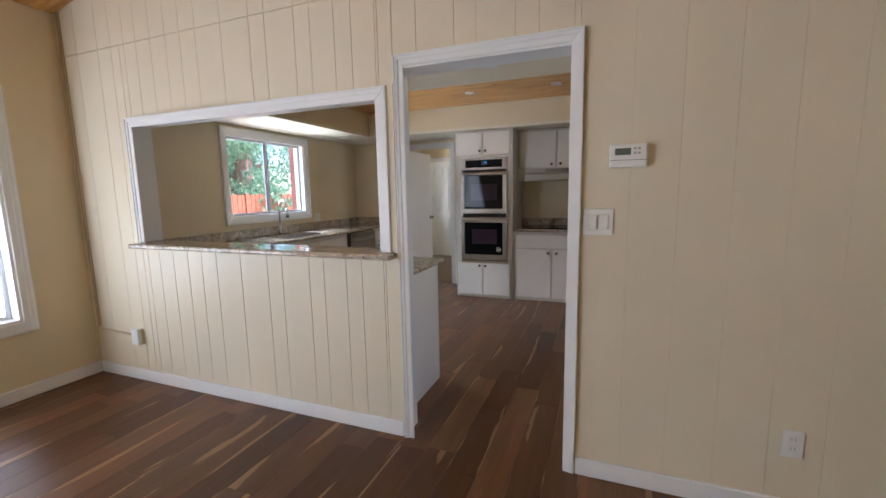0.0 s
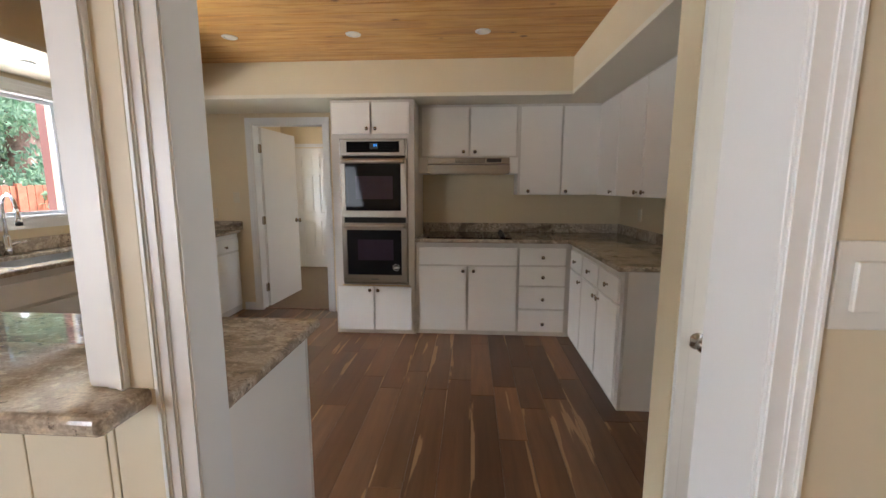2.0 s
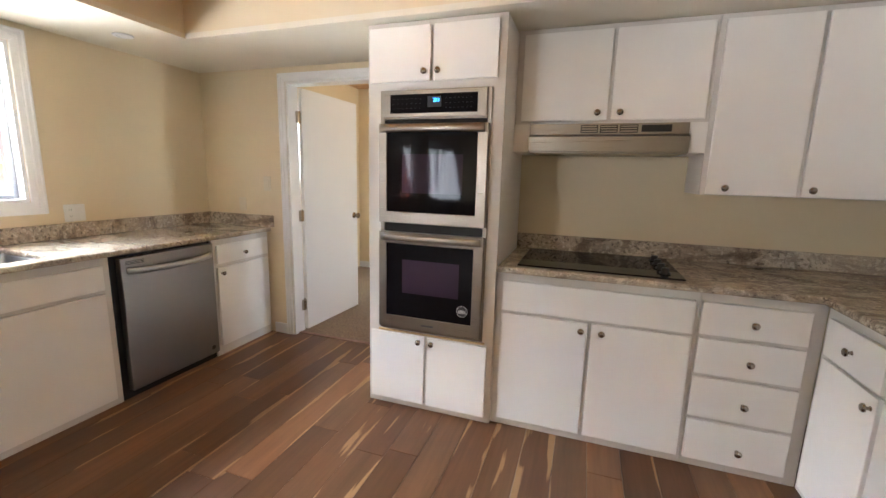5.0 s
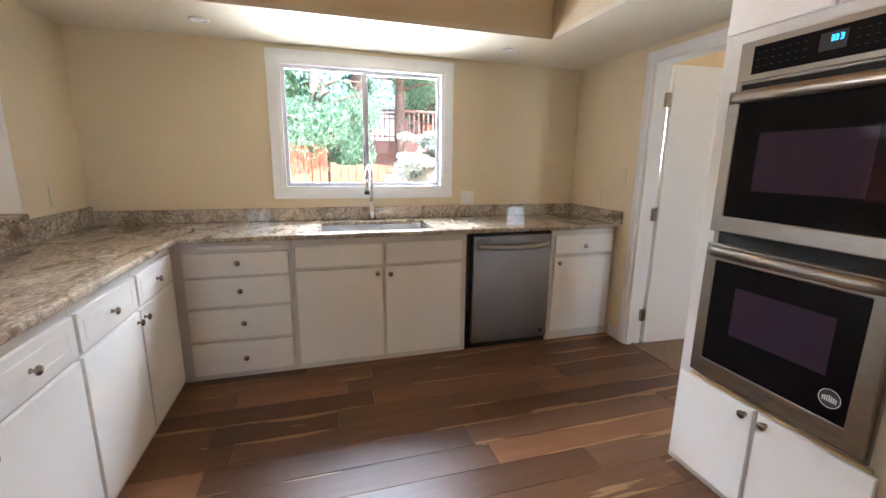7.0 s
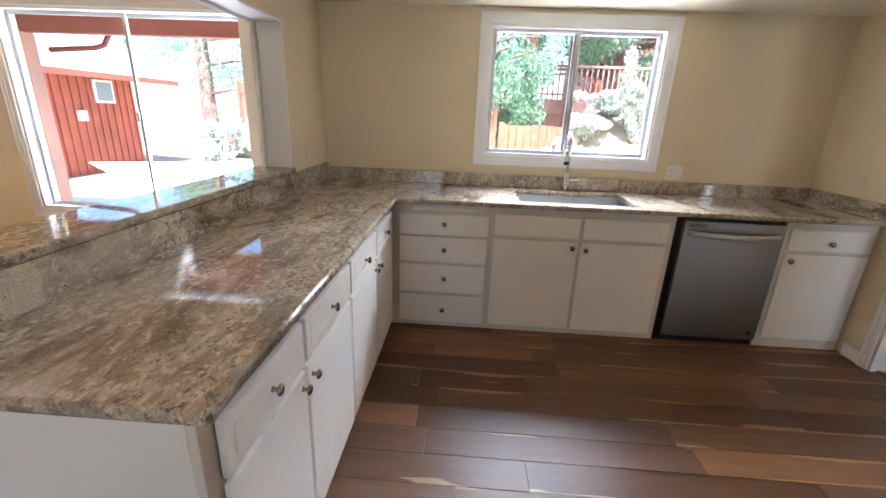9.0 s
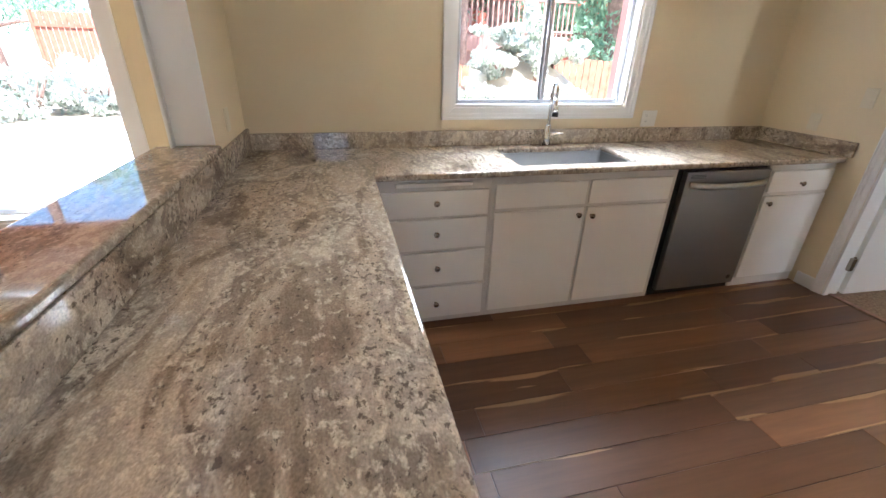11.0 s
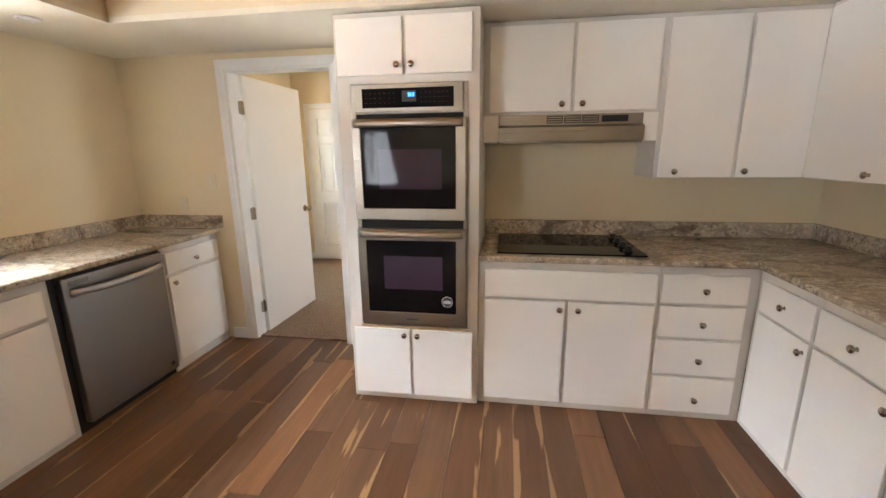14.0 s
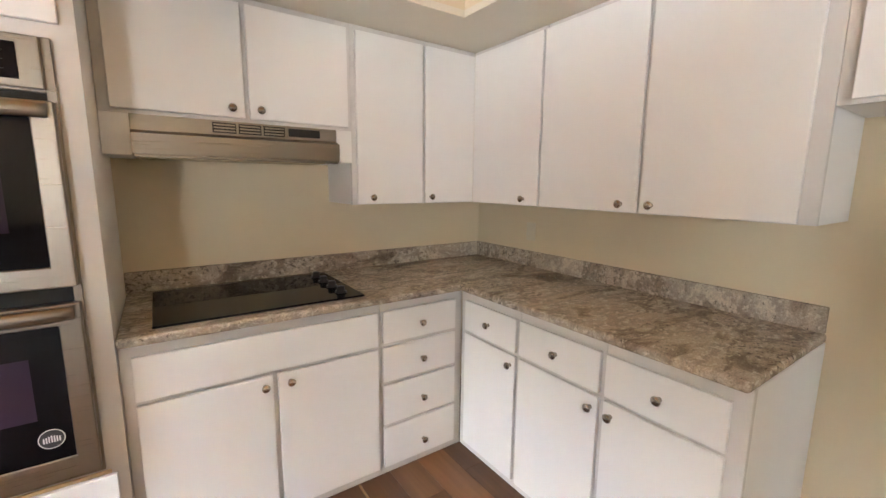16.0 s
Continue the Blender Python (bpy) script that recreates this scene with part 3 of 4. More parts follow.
BASE_H = 0.872
north = facing("south", 6.335)
oven_face = facing("south", 6.306)
cabinet("oven_cabinet", "tall white cabinet housing a double wall oven", oven_face, -1.690, -0.945, 0.655, 0.0, 2.125, [
    ("door", -1.672, -1.330, 1.832, 2.098, -1.358, 1.875), ("door", -1.312, -0.982, 1.832, 2.098, -1.284, 1.875),
    ("door", -1.668, -1.335, 0.040, 0.455, -1.365, 0.425), ("door", -1.318, -0.975, 0.040, 0.455, -1.288, 0.425)], "cabinet")
cabinet("base_cabinet", "white base cabinet under the cooktop, two doors", north, -0.944, 0.0, 0.61, 0.0, BASE_H, [
    ("drawer_front", -0.910, -0.018, 0.668, 0.826, None, 0), ("door", -0.910, -0.474, 0.045, 0.652, -0.505, 0.612), ("door", -0.455, -0.018, 0.045, 0.652, -0.408, 0.612)], group="north base cabinets")
cabinet("drawer_cabinet", "white four-drawer base cabinet", north, 0.0, 0.472, 0.61, 0.0, BASE_H, [
    ("drawer_front", 0.008, 0.418, 0.674, 0.826, 0.213, 0.745), ("drawer_front", 0.008, 0.418, 0.484, 0.655, 0.217, 0.563),
    ("drawer_front", 0.008, 0.418, 0.268, 0.466, 0.220, 0.357), ("drawer_front", 0.008, 0.418, 0.045, 0.250, 0.225, 0.126)], group="north base cabinets")

east = facing("west", 0.473)
for a, b, ku in ((5.905, 6.334, 5.945), (5.484, 5.904, 5.525), (5.045, 5.483, 5.442)):
    lo, hi = max(a, 5.078) + 0.012, min(b, 6.29) - 0.010
    cabinet("base_cabinet", "white base cabinet with one drawer over a door", east, a, b, 0.615, 0.0, BASE_H, [
        ("drawer_front", lo, hi, 0.668, 0.824, (lo + hi) / 2, 0.745), ("door", lo, hi, 0.045, 0.652, ku, 0.605)], group="east base cabinets")

upper = facing("south", 6.618)
cabinet("wall_cabinet", "short white wall cabinet above the range hood", upper, -0.944, 0.0, 0.345, 1.650, 2.135, [
    ("door", -0.908, -0.466, 1.664, 2.108, -0.515, 1.700), ("door", -0.447, -0.020, 1.664, 2.108, -0.407, 1.700)], group="wall cabinets")
cabinet("wall_cabinet", "tall white two-door wall cabinet", upper, 0.0, 0.755, 0.345, 1.298, 2.135, [
    ("door", 0.022, 0.392, 1.302, 2.108, 0.097, 1.334), ("door", 0.410, 0.738, 1.302, 2.108, 0.445, 1.334)], group="wall cabinets")
eup = facing("west", 0.756)
cabinet("wall_cabinet", "white corner wall cabinet with one door", eup, 6.089, 6.617, 0.332, 1.298, 2.135, [
    ("door", 6.093, 6.595, 1.302, 2.112, 6.185, 1.334)], group="wall cabinets")
cabinet("wall_cabinet", "white two-door wall cabinet", eup, 5.04, 6.080, 0.332, 1.298, 2.135, [
    ("door", 5.583, 6.078, 1.302, 2.112, 5.645, 1.334), ("door", 5.082, 5.566, 1.302, 2.112, 5.520, 1.334)], group="wall cabinets")
cabinet("wall_cabinet", "shallow white cabinet over the empty refrigerator space", eup, 4.147, 5.039, 0.332, 1.628, 2.135, [
    ("door", 4.560, 5.005, 1.640, 2.112, 4.600, 1.68), ("door", 4.165, 4.545, 1.640, 2.112, 4.505, 1.68)], group="wall cabinets")

sink_run = facing("east", -3.003)
cabinet("drawer_cabinet", "white four-drawer base cabinet with a pull-out board", sink_run, 3.923, 4.582, 0.61, 0.0, BASE_H, [
    ("drawer_front", 3.985, 4.562, 0.668, 0.806, 4.277, 0.745), ("drawer_front", 3.985, 4.562, 0.478, 0.652, 4.280, 0.572),
    ("drawer_front", 3.985, 4.562, 0.262, 0.458, 4.287, 0.368), ("drawer_front", 3.985, 4.562, 0.040, 0.242, 4.284, 0.137),
    ("pull_out_board", 4.07, 4.47, 0.829, 0.850, None, 0)], group="sink cabinets")
cabinet("sink_cabinet", "white sink base cabinet with two doors", sink_run, 4.582, 5.735, 0.61, 0.0, BASE_H, [
    ("drawer_front", 4.602, 5.142, 0.690, 0.826, None, 0), ("drawer_front", 5.164, 5.694, 0.690, 0.826, None, 0),
    ("door", 4.602, 5.142, 0.045, 0.668, 5.106, 0.630), ("door", 5.164, 5.694, 0.045, 0.668, 5.193, 0.620)], group="sink cabinets", hollow=0.660)
cabinet("base_cabinet", "narrow white base cabinet beside the dishwasher", sink_run, 6.402, 6.952, 0.61, 0.0, BASE_H, [
    ("drawer_front", 6.432, 6.930, 0.690, 0.826, 6.680, 0.744), ("door", 6.432, 6.930, 0.075, 0.664, 6.465, 0.620)], group="sink cabinets")

pen = facing("north", 3.922)
for a, b, ku in ((-1.466, -0.995, -1.425), (-1.974, -1.467, -1.505), (-2.476, -1.975, -2.435), (-3.002, -2.477, -2.515)):
    lo, hi = max(a, -2.96) + 0.012, min(b, -1.03) - 0.010
    unit = cabinet("base_cabinet", "white peninsula base cabinet, one drawer over a door", pen, a, b, 0.60, 0.0, BASE_H, [
        ("drawer_front", lo, hi, 0.675, 0.822, (lo + hi) / 2, 0.745), ("door", lo, hi, 0.045, 0.658, ku, 0.612)], group="peninsula cabinets")
    part("raised_field", slab([lo + 0.035, hi - 0.035], [0.708, 0.789], [(lo + 0.049, hi - 0.049, 0.722, 0.775)], lambda u, v, d: (u, 3.922 + 0.0228 - d, v), 0.002, 0.0006, 1), CABINET, unit, "faint routed border on the drawer front")

# ---- worktops ----
flat = lambda u, v, d: (u, v, 0.905 - d)
SINK_HOLE = (-3.497, -3.062, 4.768, 5.528)
single("worktop_sink", slab([-3.625, -2.955, -0.964], [3.30, 3.97, 6.952], [(-2.955, -0.964, 3.97, 6.952), SINK_HOLE], flat, 0.033, 0.011), GRANITE, "polished brown granite worktop over the sink run and peninsula", "countertop")
single("worktop_range", slab([-0.944, 0.43, 1.09], [5.045, 6.285, 6.965], [(-0.944, 0.43, 5.045, 6.285)], flat, 0.033, 0.011), GRANITE, "polished brown granite worktop with a cooktop", "countertop")
for x0, x1, y0, y1, z1 in ((-0.944, 1.069, 6.945, 6.964, 1.0), (1.070, 1.089, 5.05, 6.964, 1.0), (-3.624, -3.605, 3.321, 6.964, 1.0), (-3.604, -2.937, 6.945, 6.964, 1.0),
                           (-3.624, -0.97, 3.301, 3.320, 1.028)):
    single("backsplash", box(x0, x1, y0, y1, 0.9055, z1, 0.003, 2), GRANITE, "low brown granite backsplash strip", "backsplash")
single("bar_top", slab([-2.99, -0.922], [3.065, 3.322], [], lambda u, v, d: (u, v, 1.060 - d), 0.031, 0.010), GRANITE, "polished brown granite bar ledge in the pass-through", "countertop")

# ---- double oven ----
oven = thing("double_oven", (-1.308, 6.30, 0.48), "stainless steel double wall oven with black glass doors", "oven")
OY = 6.305
part("trim_frame", slab([-1.612, -1.003], [0.478, 1.792], [(-1.590, -1.025, 0.49, 1.645)], lambda u, v, d: (u, OY - 0.012 + d, v), 0.010, 0.002, 1), STEEL, oven, "stainless surround")
part("cavity", box(-1.60, -1.015, OY - 0.003, OY - 0.001, 0.485, 1.65), DARK_GAP, oven, "black gap between the doors")
part("bottom_trim", box(-1.625, -0.990, OY - 0.010, OY - 0.001, 0.458, 0.470, 0.002), BRASS_EDGE, oven, "raw wood strip below the oven")
panel = part("control_panel", box(-1.590, -1.025, OY - 0.030, OY - 0.004, 1.652, 1.788, 0.003), STEEL, oven, "stainless control panel")
part("control_glass", box(-1.545, -1.072, OY - 0.033, OY - 0.0295, 1.672, 1.766, 0.001, 1), BLACK_GLASS, panel, "black touch panel")
part("display", box(-1.335, -1.262, OY - 0.034, OY - 0.0325, 1.700, 1.752), BLACK, panel)
dig = bmesh.new()
for k, x in enumerate((-1.300, -1.290, -1.276)):
    for zz in (1.726, 1.733, 1.740):
        box(x - 0.0035, x + 0.0035, OY - 0.0352, OY - 0.0342, zz - 0.0012, zz + 0.0012, bm=dig)
    box(x + 0.003, x + 0.0042, OY - 0.0352, OY - 0.0342, 1.726, 1.740, bm=dig)
part("digits", dig, DISPLAY, panel, "glowing blue clock digits")
keys = bmesh.new()
for x in [-1.53 + 0.025 * i for i in range(7)] + [-1.24 + 0.022 * i for i in range(7)]:
    for zz in (1.695, 1.718, 1.741):
        box(x, x + 0.010, OY - 0.0336, OY - 0.0331, zz, zz + 0.0016, bm=keys)
tagged(part("key_marks", keys, KEY_PRINT, panel, "tiny grey key legends"), kind="stuff")
for z0, z1, g0, g1, w in ((1.098, 1.620, 1.160, 1.575, (-1.469, -1.134, 1.262, 1.466)), (0.500, 1.048, 0.572, 0.985, (-1.464, -1.136, 0.708, 0.898))):
    d = part("oven_door", slab([-1.606, -1.009], [z0, z1], [(-1.560, -1.062, g0, g1)], lambda u, v, dd: (u, OY - 0.045 + dd, v), 0.034, 0.004, 2), STEEL, oven, "stainless oven door frame")
    part("door_glass", box(-1.561, -1.061, OY - 0.041, OY - 0.036, g0, g1), BLACK_GLASS, d, "black oven door glass")
    part("viewing_window", box(w[0], w[1], OY - 0.0416, OY - 0.0409, w[2], w[3]), OVEN_WINDOW, d, "tinted viewing window")
    bar = bmesh.new()
    zb = z1 - 0.026
    pts = []
    for k in range(21):
        s = k / 20
        pts.append((-1.59 + 0.565 * s, OY - 0.050 - 0.020 * math.sin(math.pi * s) ** 0.45, zb))
    b = tube(pts, 0.010, 10)
    for v in b.verts:
        v.co.z = zb + (v.co.z - zb) * 2.1
    part("door_handle", b, STEEL, d, "bowed stainless bar handle", True)
part("sticker", lathe([(0.031, 0.0), (0.031, 0.0008)], Matrix.Translation((-1.112, OY - 0.0412, 0.643)) @ Euler((radians(90), 0, 0)).to_matrix().to_4x4(), 28), STICKER, oven, "round dark sticker")
stk = bmesh.new()
for k in range(-3, 4):
    box(-1.112 + k * 0.006 - 0.0018, -1.112 + k * 0.006 + 0.0018, OY - 0.0428, OY - 0.0421, 0.632, 0.654 - abs(k) * 0.002, bm=stk)
part("sticker_print", stk, PLASTIC, oven, "white print on the sticker")
part("sticker_rim", tube([(-1.112 + 0.0295 * math.cos(k * math.pi / 16), OY - 0.0423, 0.643 + 0.0295 * math.sin(k * math.pi / 16)) for k in range(33)], 0.0011, 6), PLASTIC, oven, "white rim of the sticker")
part("badge", box(-1.345, -1.275, OY - 0.0462, OY - 0.0451, 0.528, 0.538), GREY_PRINT, oven, "small grey badge")

# ---- range hood ----
hood = thing("range_hood", (-0.468, 6.75, 1.50), "stainless under-cabinet range hood with slotted vent", "range hood")
bm = bmesh.new()
prof = [(6.96, 1.648), (6.604, 1.648), (6.604, 1.592), (6.563, 1.578), (6.569, 1.505), (6.587, 1.500), (6.96, 1.500)]
ends = [[bm.verts.new((x, y, z)) for y, z in prof] for x in (-0.856, -0.080)]
for k in range(len(prof)):
    bm.faces.new([ends[0][k], ends[0][(k + 1) % len(prof)], ends[1][(k + 1) % len(prof)], ends[1][k]])
bm.faces.new(ends[0])
bm.faces.new(ends[1])
part("hood_shell", bm, STEEL, hood)
for k in range(3):
    x = -0.590 + 0.096 * k
    v = part("vent", box(x, x + 0.086, 6.600, 6.6035, 1.600, 1.640), DARK_GAP, hood, "dark vent slot")
    sl = bmesh.new()
    for j in range(3):
        box(x + 0.004, x + 0.082, 6.597, 6.600, 1.605 + j * 0.012, 1.611 + j * 0.012, bm=sl)
    part("louvre", sl, STEEL, v)
part("switch_panel", box(-0.296, -0.158, 6.599, 6.6035, 1.604, 1.638, 0.001, 1), BLACK, hood, "black rocker switch panel")
part("front_lip", box(-0.85, -0.086, 6.567, 6.585, 1.4925, 1.5035, 0.002, 1), STEEL, hood, "stainless lower lip")
part("hood_underside", box(-0.84, -0.096, 6.587, 6.95, 1.496, 1.4995), PEWTER, hood, "dark filter mesh")
single("hood_filler", box(-0.944, -0.8565, 6.612, 6.963, 1.500, 1.6495, 0.002), CABINET, "white filler block beside the range hood", "filler panel")
single("hood_filler", box(-0.0795, -0.0005, 6.612, 6.963, 1.500, 1.6495, 0.002), CABINET, "white filler block beside the range hood", "filler panel")

# ---- cooktop ----
cook = thing("cooktop", (-0.455, 6.62, 0.906), "black glass electric cooktop with four knobs", "cooktop")
part("glass_top", box(-0.845, -0.065, 6.347, 6.885, 0.9055, 0.914, 0.003, 2), BLACK_GLASS, cook)
for k in range(4):
    y = 6.44 + 0.118 * k
    part("knob", lathe([(0.026, 0.0), (0.026, 0.006), (0.019, 0.008), (0.017, 0.026), (0.014, 0.029)], Matrix.Translation((-0.140, y, 0.9142)), 18), BLACK, cook, "black control knob", True)

# ---- sink and faucet ----
sink = thing("sink", (-3.28, 5.148, 0.68), "undermount stainless steel kitchen sink basin", "sink")
bm = slab([SINK_HOLE[0] - 0.004, SINK_HOLE[1] + 0.004], [SINK_HOLE[2] - 0.004, SINK_HOLE[3] + 0.004], [], lambda u, v, d: (u, v, 0.69 + d), 0.205)
top = max(bm.faces, key=lambda f: f.calc_center_median().z)
bmesh.ops.delete(bm, geom=[top], context="FACES_ONLY")
vert = [e for e in bm.edges if abs(e.verts[0].co.z - e.verts[1].co.z) > 0.1 or max(v.co.z for v in e.verts) < 0.7]
bmesh.ops.bevel(bm, geom=vert, offset=0.022, segments=3, affect="EDGES", profile=0.5)
ob = part("basin", bm, SINK, sink, smooth=True)
part("rim", slab([SINK_HOLE[0] - 0.02, SINK_HOLE[1] + 0.02], [SINK_HOLE[2] - 0.02, SINK_HOLE[3] + 0.02], [(SINK_HOLE[0] + 0.003, SINK_HOLE[1] - 0.003, SINK_HOLE[2] + 0.003, SINK_HOLE[3] - 0.003)], lambda u, v, d: (u, v, 0.8715 - d), 0.004), SINK, sink)
part("drain", lathe([(0.045, 0.0), (0.045, 0.004), (0.03, 0.002), (0.01, 0.001)], Matrix.Translation((-3.30, 5.15, 0.6905)), 24), CHROME, sink, "round chrome drain", True)

faucet = thing("faucet", (-3.553, 5.150, 0.906), "tall chrome gooseneck faucet with black pull-down spray", "faucet")
part("deck_plate", slab([-3.580, -3.528], [5.045, 5.255], [], lambda u, v, d: (u, v, 0.906 + d), 0.006, 0.003, 2), PEWTER, faucet, "dark deck plate")
part("body", lathe([(0.026, 0.0), (0.026, 0.05), (0.021, 0.06), (0.021, 0.12), (0.014, 0.13)], Matrix.Translation((-3.553, 5.150, 0.9122)), 20), CHROME, faucet, smooth=True)
arc = [(-3.553, 5.150, 1.03), (-3.553, 5.150, 1.22)]
for k in range(1, 13):
    a = math.pi * k / 12
    arc.append((-3.553 + 0.081 * (1 - math.cos(a)), 5.150 - 0.027 * (1 - math.cos(a)), 1.22 + 0.095 * math.sin(a)))
part("gooseneck", tube(arc, 0.011, 12), CHROME, faucet, smooth=True)
tip = arc[-1]
spray = part("spray_head", tube([tip, (tip[0] + 0.005, tip[1], 1.17), (tip[0] + 0.008, tip[1], 1.12)], [0.013, 0.015, 0.019], 14), CHROME, faucet, smooth=True)
part("spray_grip", tube([(tip[0] + 0.0085, tip[1], 1.135), (tip[0] + 0.009, tip[1], 1.112)], 0.0195, 14), BLACK, spray, "black rubber nozzle", True)
part("lever", tube([(-3.553, 5.165, 0.975), (-3.545, 5.205, 0.985), (-3.515, 5.245, 0.990)], [0.012, 0.009, 0.006], 10), CHROME, faucet, "chrome side lever", True)

# ---- dishwasher ----
dw = thing("dishwasher", (-3.28, 6.068, 0.0), "grey stainless built-in dishwasher", "dishwasher")
part("tub", box(-3.55, -3.01, 5.742, 6.396, 0.0, 0.868), BLACK, dw, "black body of the dishwasher")
dd = part("dishwasher_door", box(-3.008, -2.965, 5.772, 6.385, 0.055, 0.852, 0.006, 3), STEEL_GREY, dw, "brushed grey door")
hb = [(-2.962, 5.80 + 0.557 * k / 16, 0.775) for k in range(17)]
hb = [(-2.958 + 0.034 * math.sin(math.pi * k / 16) ** 0.5, y, z - 0.006 * math.sin(math.pi * k / 16)) for k, (x, y, z) in enumerate(hb)]
hbar = tube(hb, 0.011, 10)
for v in hbar.verts:
    v.co.z = 0.772 + (v.co.z - 0.772) * 1.75
part("handle", hbar, SINK, dd, "curved stainless bar handle", True)
for z in (0.812, 0.820, 0.828):
    part("vent_slot", box(-2.9655, -2.9644, 5.80, 5.905, z, z + 0.004), BLACK, dd, "dark vent slot")
part("sticker", lathe([(0.016, 0.0), (0.016, 0.0008)], out_pose(facing("east", -2.965), 6.335, 0.0, 0.105), 20), STICKER, dd, "small round sticker")

# ---- doors ----
leaf = thing("bedroom_door", (-2.73, 7.085, 0.0), "plain white door standing open into the bedroom", "door")
turn = Matrix.Translation((-2.768, 7.092, 0.0)) @ pose(0, 0, 0, 0, 0, 87)
bm = box(0.004, 0.775, -0.036, 0.0, 0.012, 2.012, 0.003)
bmesh.ops.transform(bm, matrix=turn, verts=bm.verts)
slab_part = part("leaf", bm, TRIM, leaf)
for z in (0.235, 1.0, 1.785):
    h = part("hinge", box(-2.768, -2.735, 7.052, 7.086, z - 0.045, z + 0.045, 0.002), PEWTER, leaf, "bronze butt hinge")
    part("hinge_pin", tube([(-2.757, 7.095, z - 0.05), (-2.757, 7.095, z + 0.05)], 0.007, 10), PEWTER, h)
ROUND_KNOB = [(0.030, 0.0), (0.028, 0.006), (0.012, 0.010), (0.011, 0.022), (0.024, 0.034), (0.027, 0.045), (0.024, 0.056), (0.010, 0.060)]
part("knob", lathe(ROUND_KNOB, turn @ pose(0.715, -0.036, 0.95, 90, 0, 0), 18), PEWTER, slab_part, "round bronze door knob", True)


def panel_door(name, label, place, u0, u1, w1):
    """Six-panel door: stiles and rails with raised fields."""
    ob = thing(name, place((u0 + u1) / 2, 0.0, 0.0), label, "door", kind="structure")
    s = 0.11
    mid = (u0 + u1) / 2
    rows = ((0.22, 0.80), (0.95, 1.58), (1.69, 1.90))
    holes = [(a, b, c, d) for c, d in rows for a, b in ((u0 + s, mid - 0.045), (mid + 0.045, u1 - s))]
    part("leaf", slab([u0, u1], [0.012, w1], holes, lambda u, v, d: place(u, 0.034 - d, v), 0.034, 0.004, 2), TRIM, ob)
    for a, b, c, d in holes:
        part("panel", rbox(place, a, b, 0.006, 0.014, c, d), TRIM, ob)
        part("raised_field", rbox(place, a + 0.035, b - 0.035, 0.0145, 0.024, c + 0.035, d - 0.035, 0.006, 2), TRIM, ob)
    return ob


panel_door("door_2", "white six-panel door in the bedroom", facing("south", 9.497), -3.39, -2.65, 2.015)
bed_face = lambda u, v, d: (u, 9.5 - d, v)
casing("trim_bedroom_door", bed_face, -3.40, -2.64, 0.0, 2.03, 0.06, 0.02)

closet = thing("door_3", (0.68, 4.0, 0.0), "plain white closed closet door", "door", kind="structure")
part("leaf", box(0.311, 1.049, 3.999, 4.040, 0.012, 2.026, 0.003), TRIM, closet)
kn = part("door_knob", lathe(ROUND_KNOB, pose(0.338, 4.000, 0.845, 90, 0, 0), 22), PEWTER, closet, "round antique bronze knob", True)
part("privacy_pin", tube([(0.345, 3.960, 0.868), (0.345, 3.960, 0.892)], 0.005, 8), PEWTER, kn)


# ---- wall plates, thermostat, cable ----
def plate(name, label, place, u, w, width, height, holes=(), group="", category="wall plate", mat=None):
    mat = mat or PLASTIC
    ob = thing(name, place(u, 0.0, w - height / 2), label, category, group)
    part("cover", rbox(place, u - width / 2, u + width / 2, 0.0005, 0.007, w - height / 2, w + height / 2, 0.003, 2), mat, ob)
    for kind, du, dw_, sw, sh, th in holes:
        piece = part(kind, rbox(place, u + du - sw / 2, u + du + sw / 2, 0.0072, 0.0072 + th, w + dw_ - sh / 2, w + dw_ + sh / 2, 0.0015, 1), mat, ob)
        if kind == "socket" and mat is PLASTIC:
            slots = bmesh.new()
            for s in (-0.006, 0.006):
                rbox(place, u + du + s - 0.001, u + du + s + 0.001, 0.0072 + th, 0.0075 + th, w + dw_ - 0.004, w + dw_ + 0.006, bm=slots)
            part("slot", slots, BLACK, piece)
    return ob


SOCKETS = [("socket", 0.0, 0.020, 0.030, 0.028, 0.002), ("socket", 0.0, -0.020, 0.030, 0.028, 0.002)]
PADDLES = [("rocker", -0.024, 0.0, 0.034, 0.066, 0.008), ("rocker", 0.024, 0.0, 0.034, 0.066, 0.008)]
living = facing("south", YS0)
wst = facing("east", XW)
nth = facing("south", YN)
plate("switch_plate", "white double rocker switch plate on panelled wall", living, 0.092, 1.236, 0.124, 0.118, PADDLES)
plate("outlet", "white wall outlet on panelled wall", living, 0.862, 0.337, 0.074, 0.118, SOCKETS)
plate("outlet", "white double outlet beside the kitchen window", wst, 5.955, 1.062, 0.118, 0.11, [("socket", -0.026, 0.02, 0.03, 0.028, 0.002), ("socket", -0.026, -0.02, 0.03, 0.028, 0.002), ("rocker", 0.026, 0.0, 0.034, 0.066, 0.004)])
plate("outlet", "cream-painted outlet above the backsplash", nth, -3.247, 1.083, 0.072, 0.11, SOCKETS, mat=PLATE_CREAM)
plate("switch_plate", "cream-painted single switch beside the bedroom door", nth, -2.985, 1.258, 0.072, 0.115, [("rocker", 0.0, 0.0, 0.034, 0.066, 0.004)], mat=PLATE_CREAM)
plate("outlet", "cream-painted outlet above the granite backsplash", facing("west", XE), 6.45, 1.12, 0.072, 0.11, SOCKETS, mat=PLATE_CREAM)
